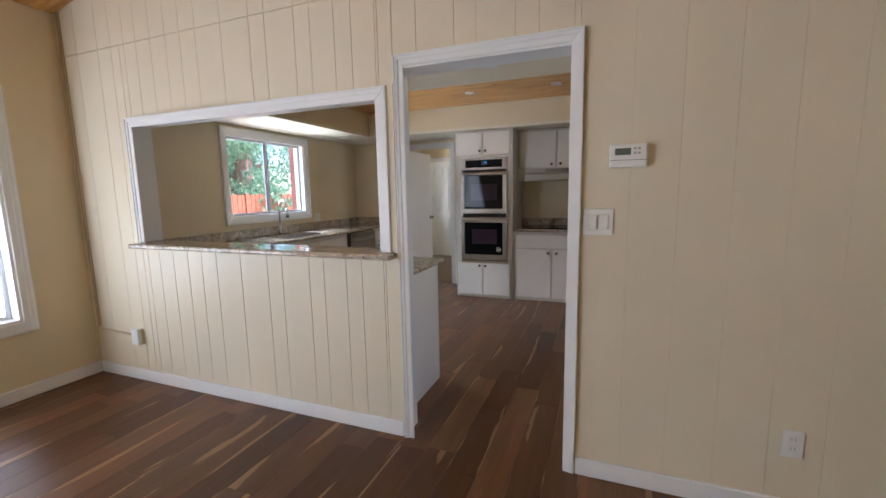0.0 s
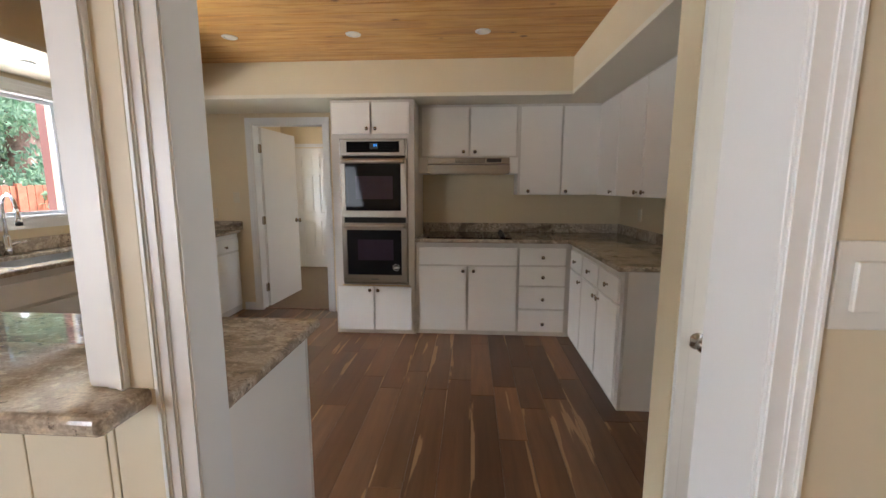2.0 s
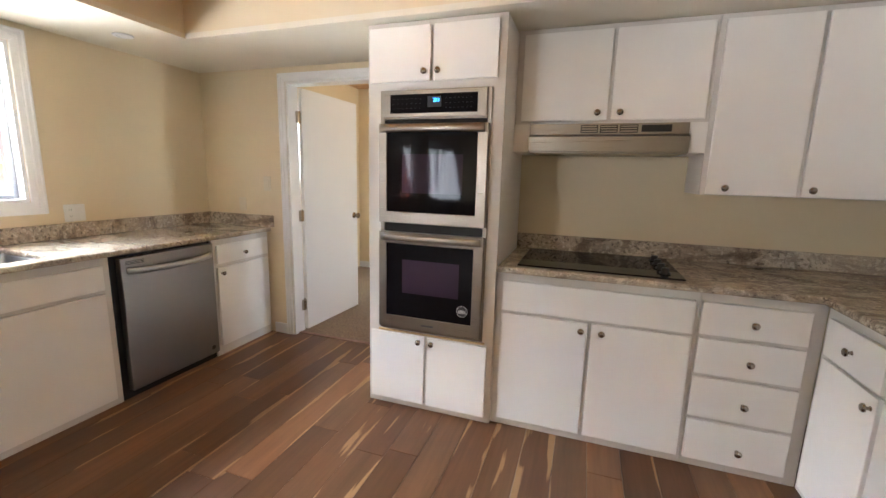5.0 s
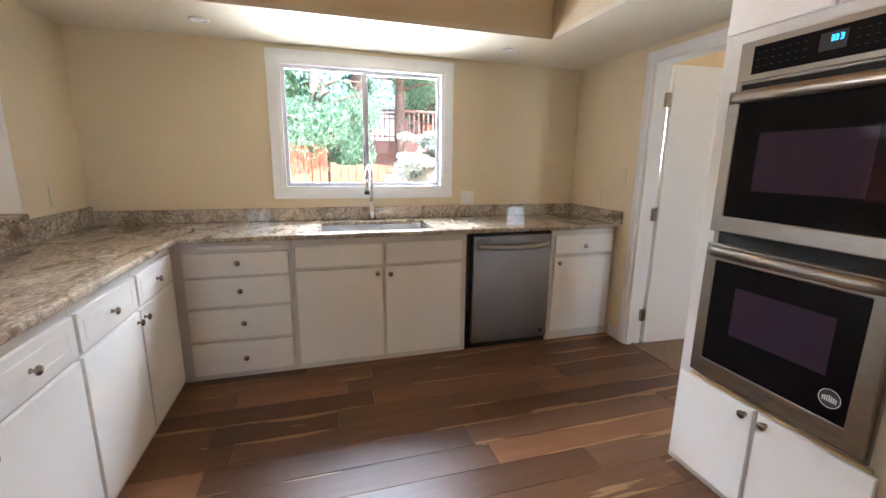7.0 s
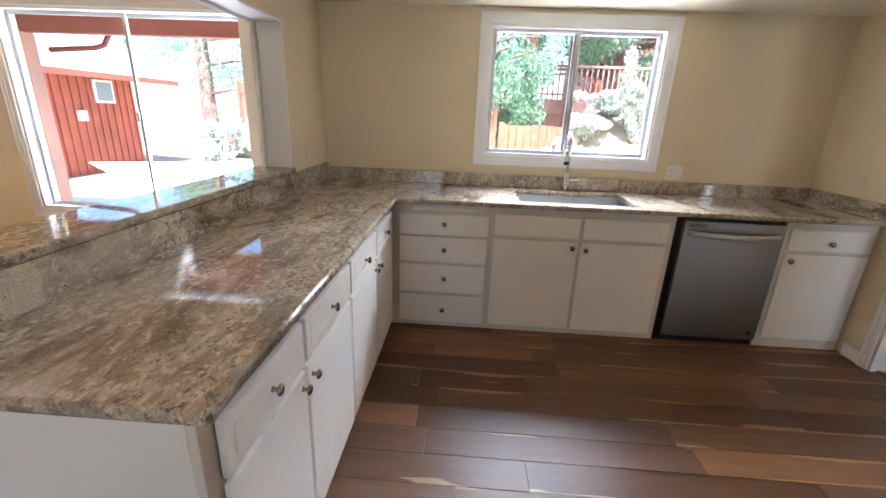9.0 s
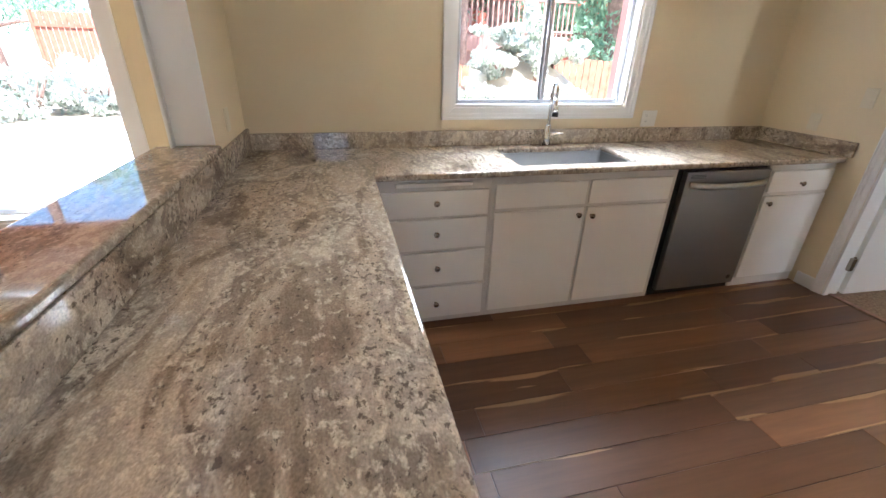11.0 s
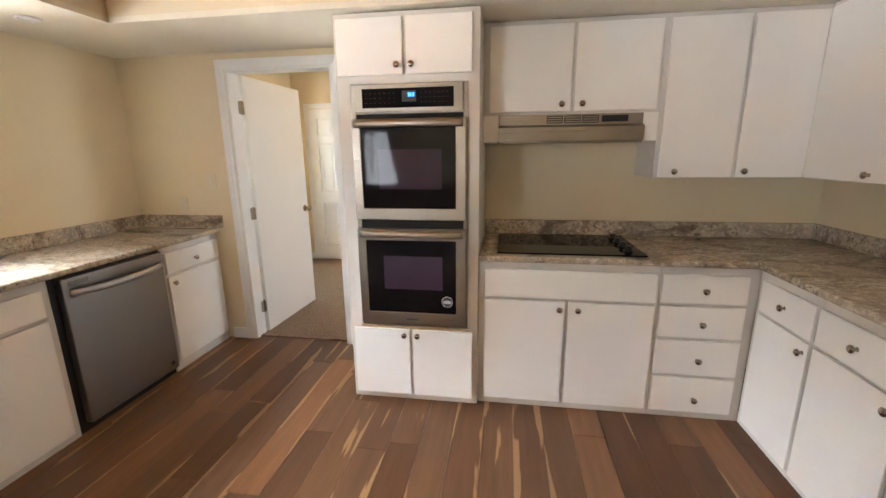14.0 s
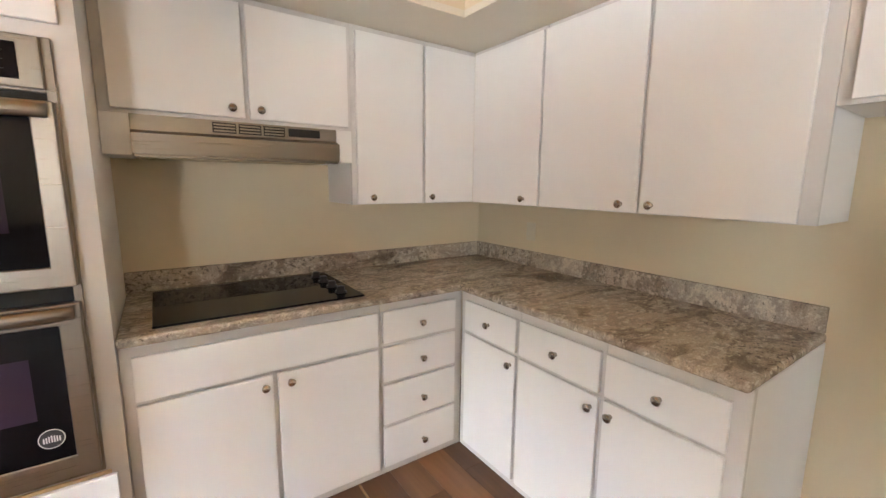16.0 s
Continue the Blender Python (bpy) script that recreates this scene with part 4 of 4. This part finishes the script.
plate("outlet", "cream-painted outlet on the kitchen wall above the peninsula", facing("north", YS1), -3.25, 1.13, 0.072, 0.11, SOCKETS, mat=PLATE_CREAM)

thermo = thing("thermostat", (0.2, YS0, 1.47), "white wall thermostat with a small grey display", "thermostat")
part("housing", box(0.128, 0.276, YS0 - 0.034, YS0 - 0.0005, 1.470, 1.566, 0.008, 3), PLASTIC, thermo)
part("screen", box(0.150, 0.212, YS0 - 0.0355, YS0 - 0.0335, 1.520, 1.548), LCD, thermo, "grey display")
for du in (0.222, 0.238):
    for zz in (1.522, 1.540):
        part("button", box(du, du + 0.011, YS0 - 0.037, YS0 - 0.0335, zz, zz + 0.010, 0.002), GREY_PLASTIC, thermo, "small grey button")
part("base_line", box(0.131, 0.273, YS0 - 0.0345, YS0 - 0.0335, 1.498, 1.500), GREY_PRINT, thermo)

single("wall_cable", join(tube([(-3.604, YS0 - 0.010, 2.70), (-3.604, YS0 - 0.010, 0.375), (-3.590, YS0 - 0.010, 0.362), (-3.15, YS0 - 0.010, 0.350)], 0.009, 8), tube([(-3.575, YS0 - 0.006, 2.70), (-3.575, YS0 - 0.006, 0.385)], 0.004, 6)), CORD, "cream-painted surface cable running down the corner", "cable", smooth=True)
sbox = thing("surface_outlet", (-3.11, YS0, 0.29), "white surface-mounted outlet box", "outlet")
part("box", box(-3.150, -3.078, YS0 - 0.045, YS0 - 0.0005, 0.292, 0.410, 0.004), PLASTIC, sbox)
part("socket", box(-3.129, -3.099, YS0 - 0.048, YS0 - 0.0452, 0.355, 0.385, 0.002), PLASTIC, sbox)


# ---- recessed lights ----
def downlight(x, y, z, r=0.055):
    ob = thing("recessed_light", (x, y, z - 0.004), "small round white recessed ceiling light, unlit", "ceiling light", "recessed lights")
    part("trim_ring", lathe([(r, 0.0), (r - 0.004, -0.006), (r - 0.016, -0.007), (r - 0.02, -0.001), (r - 0.02, 0.0)], Matrix.Translation((x, y, z)), 28), TRIM, ob, smooth=True)
    part("lens", lathe([(r - 0.021, -0.0005), (r - 0.024, -0.003), (0.006, -0.004)], Matrix.Translation((x, y, z)), 28), BULB, ob, "frosted lamp face", True)


for x in (-2.19, -1.283, -0.369):
    downlight(x, 5.655, 2.4368)
for y in (4.145, 5.137, 6.107):
    downlight(-3.24, y, 2.1365)
downlight(-0.567, 3.76, 2.1365, 0.06)


# ---- outside: ground, fence, shed, deck, trees ----
def ground_height(x, y):
    """Level yard, rising to a bank behind the fence, with a mound at its foot."""
    far = max(0.0, -8.0 - x)
    rise = 0.16 * far * min(1.0, max(0.0, (y + 1.0) / 5.0)) if far < 25 else 4.0 * min(1.0, max(0.0, (y + 1.0) / 5.0))
    mound = 1.7 * math.exp(-(x + 10.0) ** 2 / 4.0 - (y - 7.5) ** 2 / 3.0)
    return -0.35 + rise + mound + 0.05 * noise.noise((x * 0.5, y * 0.5, 0.0))


bm = bmesh.new()
gx = [-400, -150, -70] + [-45 + 2.0 * i for i in range(14)] + [-17 + 0.5 * i for i in range(28)] + [0, 6, 20, 80, 400]
gy = [-400, -120, -50] + [-25 + 1.5 * i for i in range(18)] + [2.5 + 0.5 * i for i in range(24)] + [14.5 + 2.0 * i for i in range(10)] + [45, 80, 150, 400]
grid = [[bm.verts.new((x, y, ground_height(x, y))) for y in gy] for x in gx]
for i in range(len(gx) - 1):
    for j in range(len(gy) - 1):
        bm.faces.new([grid[i][j], grid[i + 1][j], grid[i + 1][j + 1], grid[i][j + 1]])
ground = new("ground", mesh_of("ground", bm, DIRT, True))
tagged(ground, "dry pale soil yard rising to a bank", "ground", kind="structure")
single("patio_slab", box(-8.2, -3.79, -6.0, 3.4, -0.5, -0.10, 0.02), CONCRETE, "bright concrete patio slab", "patio", kind="structure")


def fence_run(x0, y0, x1, y1, base, height):
    ob = thing("board_fence", (x0, y0, base), "red-stained vertical board fence in the yard", "fence")
    n = int(math.hypot(x1 - x0, y1 - y0) / 0.15)
    ang = math.atan2(y1 - y0, x1 - x0)
    for k in range(n):
        s = (k + 0.5) / n
        x, y = x0 + (x1 - x0) * s, y0 + (y1 - y0) * s
        b = box(-0.070, 0.070, -0.010, 0.010, 0.0, height + 0.015 * math.sin(k * 5.3), 0.004, 1)
        bmesh.ops.transform(b, matrix=Matrix.Translation((x, y, base)) @ Euler((0, 0, ang)).to_matrix().to_4x4(), verts=b.verts)
        part("board", b, FENCE_WOOD, ob)
    for z in (0.35, height - 0.42):
        b = box(0.0, math.hypot(x1 - x0, y1 - y0), 0.012, 0.055, z, z + 0.09)
        bmesh.ops.transform(b, matrix=Matrix.Translation((x0, y0, base)) @ Euler((0, 0, ang)).to_matrix().to_4x4(), verts=b.verts)
        part("rail", b, FENCE_WOOD, ob)
    for k in range(n // 15 + 1):
        s = min(1.0, k * 15 / n)
        x, y = x0 + (x1 - x0) * s, y0 + (y1 - y0) * s
        part("post", box(x - 0.05, x + 0.05, y - 0.05, y + 0.05, base, base + height + 0.04, 0.005, 1), FENCE_WOOD, ob)


fence_run(-9.0, 1.6, -9.0, 4.95, -0.35, 2.0)
fence_run(-9.0, 5.05, -9.0, 6.25, -0.35, 1.62)
fence_run(-18.0, -2.7, -18.0, -5.1, -0.35, 2.7)
fence_run(-10.4, 8.6, -9.6, 14.0, -0.35, 1.75)



def leaf_cloud(centre, radii, count, size, mat, parent, name="crown", seed=1):
    """Many small folded leaf clumps scattered through an uneven volume."""
    rng = random.Random(seed)
    bm = bmesh.new()
    lumps = [(Vector((rng.gauss(0, 0.5) * radii[0], rng.gauss(0, 0.5) * radii[1], rng.gauss(0, 0.5) * radii[2])), rng.uniform(0.25, 0.5)) for _ in range(14)]
    for _ in range(count):
        c, r = rng.choice(lumps)
        d = Vector((rng.gauss(0, 1), rng.gauss(0, 1), rng.gauss(0, 1))).normalized() * r * rng.random() ** 0.4
        p = Vector(centre) + c + Vector((d.x * radii[0], d.y * radii[1], d.z * radii[2]))
        q = Euler((rng.uniform(0, 6.3), rng.uniform(0, 6.3), rng.uniform(0, 6.3))).to_matrix()
        s = size * rng.uniform(0.6, 1.4)
        vs = [bm.verts.new(p + q @ Vector(v) * s) for v in ((-1, 0, 0.1), (0, -0.45, -0.1), (1, 0, 0.1), (0, 0.45, -0.1))]
        bm.faces.new(vs)
    base = root_base(parent)
    for v in bm.verts:
        v.co -= base
    me = bpy.data.meshes.new(name)
    bm.to_mesh(me)
    bm.free()
    me.materials.append(mat)
    ob = new(name, me)
    ob.parent = parent
    return ob


def tree(x, y, height, trunk_r, crown_z, radii, count, mat, seed, label, size=0.085):
    rng = random.Random(seed)
    z = ground_height(x, y) - 0.05
    ob = thing("tree", (x, y, z), label, "tree", "yard trees")
    pts, rad = [], []
    for k in range(9):
        s = k / 8
        pts.append((x + 0.12 * math.sin(seed + 3 * s) * s, y + 0.12 * math.cos(seed * 2 + 2 * s) * s, z + height * s))
        rad.append(trunk_r * (1.25 - 0.9 * s))
    trunk = part("trunk", tube(pts, rad, 12), BARK, ob, smooth=True)
    limbs = bmesh.new()
    for k in range(9):
        a, h = rng.uniform(0, 6.3), crown_z + rng.uniform(-radii[2], radii[2]) * 0.8
        p = Vector((x, y, min(h, z + height * 0.95)))
        q = p + Vector((math.cos(a) * radii[0] * 0.8, math.sin(a) * radii[1] * 0.8, rng.uniform(-0.1, 0.5)))
        join(limbs, tube([p, p.lerp(q, 0.5) + Vector((0, 0, 0.1)), q], [trunk_r * 0.3, trunk_r * 0.2, trunk_r * 0.06], 6))
    part("limbs", limbs, BARK, ob, smooth=True)
    leaf_cloud((x, y, crown_z), radii, count, size, mat, ob, "crown", seed)
    return ob


tree(-9.8, 4.75, 9.0, 0.13, 2.0, (1.3, 1.25, 1.0), 9500, LEAF_SUNLIT, 3, "leafy green tree against the fence", 0.052)
tree(-12.5, 5.92, 14.0, 0.17, 4.9, (2.4, 1.9, 1.7), 9000, LEAF_SUNLIT, 5, "tall grey-barked conifer with pale foliage", 0.07)
# Keeps the darker leaf colour for the shadowy mass behind the fence.
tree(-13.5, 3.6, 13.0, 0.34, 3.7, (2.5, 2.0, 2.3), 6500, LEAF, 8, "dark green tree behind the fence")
tree(-12.5, 7.05, 11.0, 0.12, 4.3, (1.6, 1.8, 1.3), 8000, LEAF_SUNLIT, 12, "slender tree with sunlit leaves", 0.06)
tree(-16.0, 9.5, 15.0, 0.45, 4.6, (3.5, 3.6, 3.2), 13000, LEAF_SUNLIT, 14, "sunlit tree on the bank")
tree(-12.5, 11.5, 12.0, 0.28, 3.4, (2.4, 2.6, 2.2), 7500, LEAF_SUNLIT, 17, "leafy green tree by the side fence")
tree(-14.5, 15.0, 14.0, 0.35, 4.0, (3.2, 3.2, 3.2), 10000, LEAF_SUNLIT, 21, "dense green tree in the yard")
tree(-25.0, -1.0, 15.0, 0.4, 5.0, (4.5, 4.5, 4.0), 8000, LEAF_SUNLIT, 23, "pale sunlit tree on the bank")
tree(-23.0, -9.5, 12.0, 0.35, 4.0, (3.5, 4.0, 3.0), 7000, LEAF_SUNLIT, 27, "pale sunlit tree behind the shed")


def blossom_shrub(x, y, z, radii, count, seed, size=0.05):
    """Several bent stems and a ragged cloud of blossom."""
    rng = random.Random(seed)
    ob = thing("flowering_shrub", (x, y, z), "white-blossoming shrub on the bank", "shrub", "bank shrubs")
    stems = bmesh.new()
    for k in range(5):
        a = rng.uniform(0, 6.3)
        dx, dy = math.cos(a) * radii[0], math.sin(a) * radii[1]
        join(stems, tube([(x, y, z), (x + dx * 0.25, y + dy * 0.25, z + radii[2] * 0.8), (x + dx * 0.6, y + dy * 0.6, z + radii[2] * 1.6)], [0.04, 0.028, 0.008], 7))
    part("stems", stems, BARK, ob, smooth=True)
    leaf_cloud((x, y, z + radii[2]), radii, count, size, BLOSSOM, ob, "blossom", seed)


for k, (x, y, r, h) in enumerate(((-8.9, 7.55, 0.24, 0.62), (-8.5, 6.75, 0.45, 0.28), (-8.3, 7.9, 0.45, 0.28), (-9.2, 6.9, 0.5, 0.25), (-9.4, 8.1, 0.5, 0.28), (-9.8, 7.4, 0.5, 0.25), (-8.9, 6.35, 0.4, 0.25))):
    blossom_shrub(x, y, ground_height(x, y) - 0.05, (r, r, h), 4200, 31 + 2 * k)
for k, (x, y) in enumerate(((-14.6, -3.9), (-16.0, -4.4), (-15.4, -2.6), (-17.0, -3.4))):
    blossom_shrub(x, y, -0.38, (0.95, 0.9, 0.75), 2600, 41 + k, 0.075)


def boulder(x, y, r, seed):
    bm = bmesh.new()
    bmesh.ops.create_icosphere(bm, subdivisions=3, radius=1)
    for v in bm.verts:
        v.co *= 1 + 0.28 * noise.noise(v.co * 1.3 + Vector((seed, 0, 0)))
        v.co = Vector((v.co.x * r * 1.2, v.co.y * r, v.co.z * r * 0.7)) + Vector((x, y, ground_height(x, y) + r * 0.2))
    single("boulder", bm, STONE, "pale sunlit boulder on the bank", "boulder", "bank boulders", smooth=True)


for k, (x, y, r) in enumerate(((-8.2, 6.3, 0.22), (-8.6, 6.9, 0.20), (-8.0, 7.2, 0.16), (-9.4, 6.5, 0.24), (-7.9, 6.6, 0.14))):
    boulder(x, y, r, k * 7.1)

deck = thing("raised_deck", (-14.0, 7.6, 0.6), "red raised deck with railing on the bank", "deck")
part("platform", box(-15.5, -12.9, 4.6, 10.4, 1.55, 1.95, 0.02, 1), DECK_PAINT, deck)
part("skirt", box(-15.4, -13.1, 4.7, 10.3, 1.15, 1.55), DECK_PAINT, deck)
part("top_rail", box(-12.98, -12.90, 4.6, 10.4, 2.78, 2.84, 0.005, 1), DECK_PAINT, deck)
part("bottom_rail", box(-12.97, -12.92, 4.6, 10.4, 2.05, 2.10, 0.005, 1), DECK_PAINT, deck)
for k in range(40):
    y = 4.62 + k * 0.147
    part("baluster", box(-12.965, -12.925, y, y + 0.04, 1.95, 2.78), DECK_PAINT, deck)

cabin = thing("neighbour_cabin", (-19, 14, 0.5), "red board cabin on the bank behind trees", "house")
part("wall", box(-22, -18, 9.0, 16.0, 1.0, 5.2), RED_PAINT, cabin)
part("roof", slab([-22.6, -17.4], [8.5, 16.5], [], lambda u, v, d: (u, v, 5.2 + d), 0.25), ROOFING, cabin)

# patio cover and shed
cover = thing("patio_cover", (-4.6, 0.5, -0.1), "red-painted timber patio cover with posts", "patio cover")
# Beam, rafters and gutter have their shade put into the colour.
part("beam", box(-4.97, -4.85, -6.2, 3.0, 2.065, 2.245, 0.006, 1), SHADE_RED, cover)
for y in (-0.34, -3.7, 2.9):
    part("post", box(-4.99, -4.83, y - 0.10, y + 0.10, -0.10, 2.065, 0.006, 1), FADED_AND_LIT, cover)
for k in range(10):
    y = -6.0 + k * 0.98
    b = box(-5.40, -3.79, y, y + 0.08, 2.245, 2.385, 0.004, 1)
    for v in b.verts:
        v.co.z += (v.co.x + 5.4) * 0.06
    part("rafter", b, SHADE_RED, cover)
bm = box(-5.46, -3.79, -6.3, 3.05, 2.39, 2.43)
for v in bm.verts:
    v.co.z += (v.co.x + 5.4) * 0.06
# Sheet coloured paler to carry light bounced up from the patio.
part("roof_sheet", bm, FADED_AND_LIT, cover)
part("gutter", tube([(-5.52, -6.3, 2.33), (-5.52, 3.05, 2.33)], 0.045, 10), SHADE_RED, cover, "red gutter in shade-darkened paint", True)
part("downspout", tube([(-5.14, -0.25, 1.93), (-5.14, 0.28, 1.965), (-5.17, 0.36, 2.0), (-5.22, 0.39, 2.11)], 0.028, 10), SHADE_RED, cover, "bent downspout in shade-darkened red", True)

shed = thing("red_shed", (-9.9, -7.0, -0.35), "red board-and-batten shed with a pale roof", "shed")
part("wall", box(-12.15, -7.2, -9.2, -5.0, -0.35, 2.05), RED_PAINT, shed)
for k in range(22):
    x = -12.12 + k * 0.23
    part("batten", box(x, x + 0.05, -5.0, -4.965, -0.35, 2.0), RED_PAINT, shed)
bm = bmesh.new()
pr = [(-4.35, 1.96), (-7.1, 3.15), (-9.8, 1.96), (-9.8, 2.08), (-7.1, 3.30), (-4.35, 2.06)]
en = [[bm.verts.new((x, y, z)) for y, z in pr] for x in (-13.2, -6.6)]
for k in range(6):
    bm.faces.new([en[0][k], en[0][(k + 1) % 6], en[1][(k + 1) % 6], en[1][k]])
bm.faces.new(en[0])
bm.faces.new(en[1])
part("roof", bm, ROOFING, shed, "pale sunlit metal roof")
part("fascia", box(-13.2, -6.6, -4.40, -4.34, 1.92, 2.05), RED_PAINT, shed, "red eave board")
wv = part("window", box(-11.45, -10.85, -5.0, -4.94, 1.36, 1.92, 0.01, 1), TRIM, shed, "small white-framed window")
part("pane", box(-11.38, -10.92, -4.939, -4.932, 1.42, 1.86), SHED_PANE, wv, "shed window pane coloured like reflected sky")
part("meter_box", box(-10.47, -10.24, -5.0, -4.88, 0.93, 1.18, 0.01, 1), PLASTIC, shed, "white wall box")

# ---- wall panel boards of the living room ----
joints = [XW + 0.001, -3.43, -3.20, -3.06, -2.924, -2.806, -2.666, -2.525, -2.396, -2.26, -2.05, -1.83, -1.715, -1.51, -1.405, -1.25, -1.145, -0.99, -0.775, -0.576, -0.467, -0.281, -0.176, 0.0, 0.215, 0.40, 0.59, 0.78, 0.965, 1.17, 1.38, 1.6, 1.85, 2.1, 2.35, 2.6]


def wall_board(x0, x1, z0, z1):
    gap = 0.0010 if x0 < 0.0 else 0.0005
    b = box(x0 + gap, x1 - gap, YS0, YS0 + 0.008, z0, z1, gap, 1)
    part("panel_board", b, PANEL, wall_divide)


for a, b in zip(joints, joints[1:]):
    cuts = [(0.0, 2.40), (2.404, 3.9)]
    spans = []
    for z0, z1 in cuts:
        cells = [(a, b, z0, z1)]
        for h in (PASS, DOORWAY):
            nxt = []
            for x0, x1, p, q in cells:
                if x1 <= h[0] or x0 >= h[1] or q <= h[2] or p >= h[3]:
                    nxt.append((x0, x1, p, q))
                    continue
                if x0 < h[0]:
                    nxt.append((x0, h[0], p, q))
                if x1 > h[1]:
                    nxt.append((h[1], x1, p, q))
                m0, m1 = max(x0, h[0]), min(x1, h[1])
                if p < h[2]:
                    nxt.append((m0, m1, p, h[2]))
                if q > h[3]:
                    nxt.append((m0, m1, h[3], q))
            cells = nxt
        spans += cells
    for x0, x1, p, q in spans:
        if x1 - x0 > 0.008:
            wall_board(x0, x1, p, q)

# ---- floor boards ----
floor = thing("floor", (0, 0, -0.012), "dark brown hardwood floor with pale streaks", "floor", kind="structure")
PLANK = 0.157
plank_meshes = {}


def plank_mesh(length, width):
    key = (round(length, 3), round(width, 3))
    if key not in plank_meshes:
        plank_meshes[key] = mesh_of("floor_board", box(-width / 2 + 0.0007, width / 2 - 0.0007, -length / 2 + 0.0007, length / 2 - 0.0007, 0.0, 0.012, 0.0012, 1), FLOOR_WOOD)
    return plank_meshes[key]


rng = random.Random(11)
x = -2.938 - 5 * PLANK
while x < 2.6:
    y = -1.6 - rng.uniform(0.0, 1.2)
    end = YN + 0.04
    while y < end:
        length = rng.choice((1.22, 1.22, 1.22, 0.92, 0.61))
        y0, y1 = max(y, -1.6), min(y + length, end)
        if y1 - y0 > 0.03 and not (x > 1.45 and y0 > 3.3) and x + PLANK > XW:
            ob = new("floor_board", plank_mesh(y1 - y0, PLANK))
            ob.location = (x + PLANK / 2, (y0 + y1) / 2, 0.0)
            ob.parent = floor
        y += length
    x += PLANK
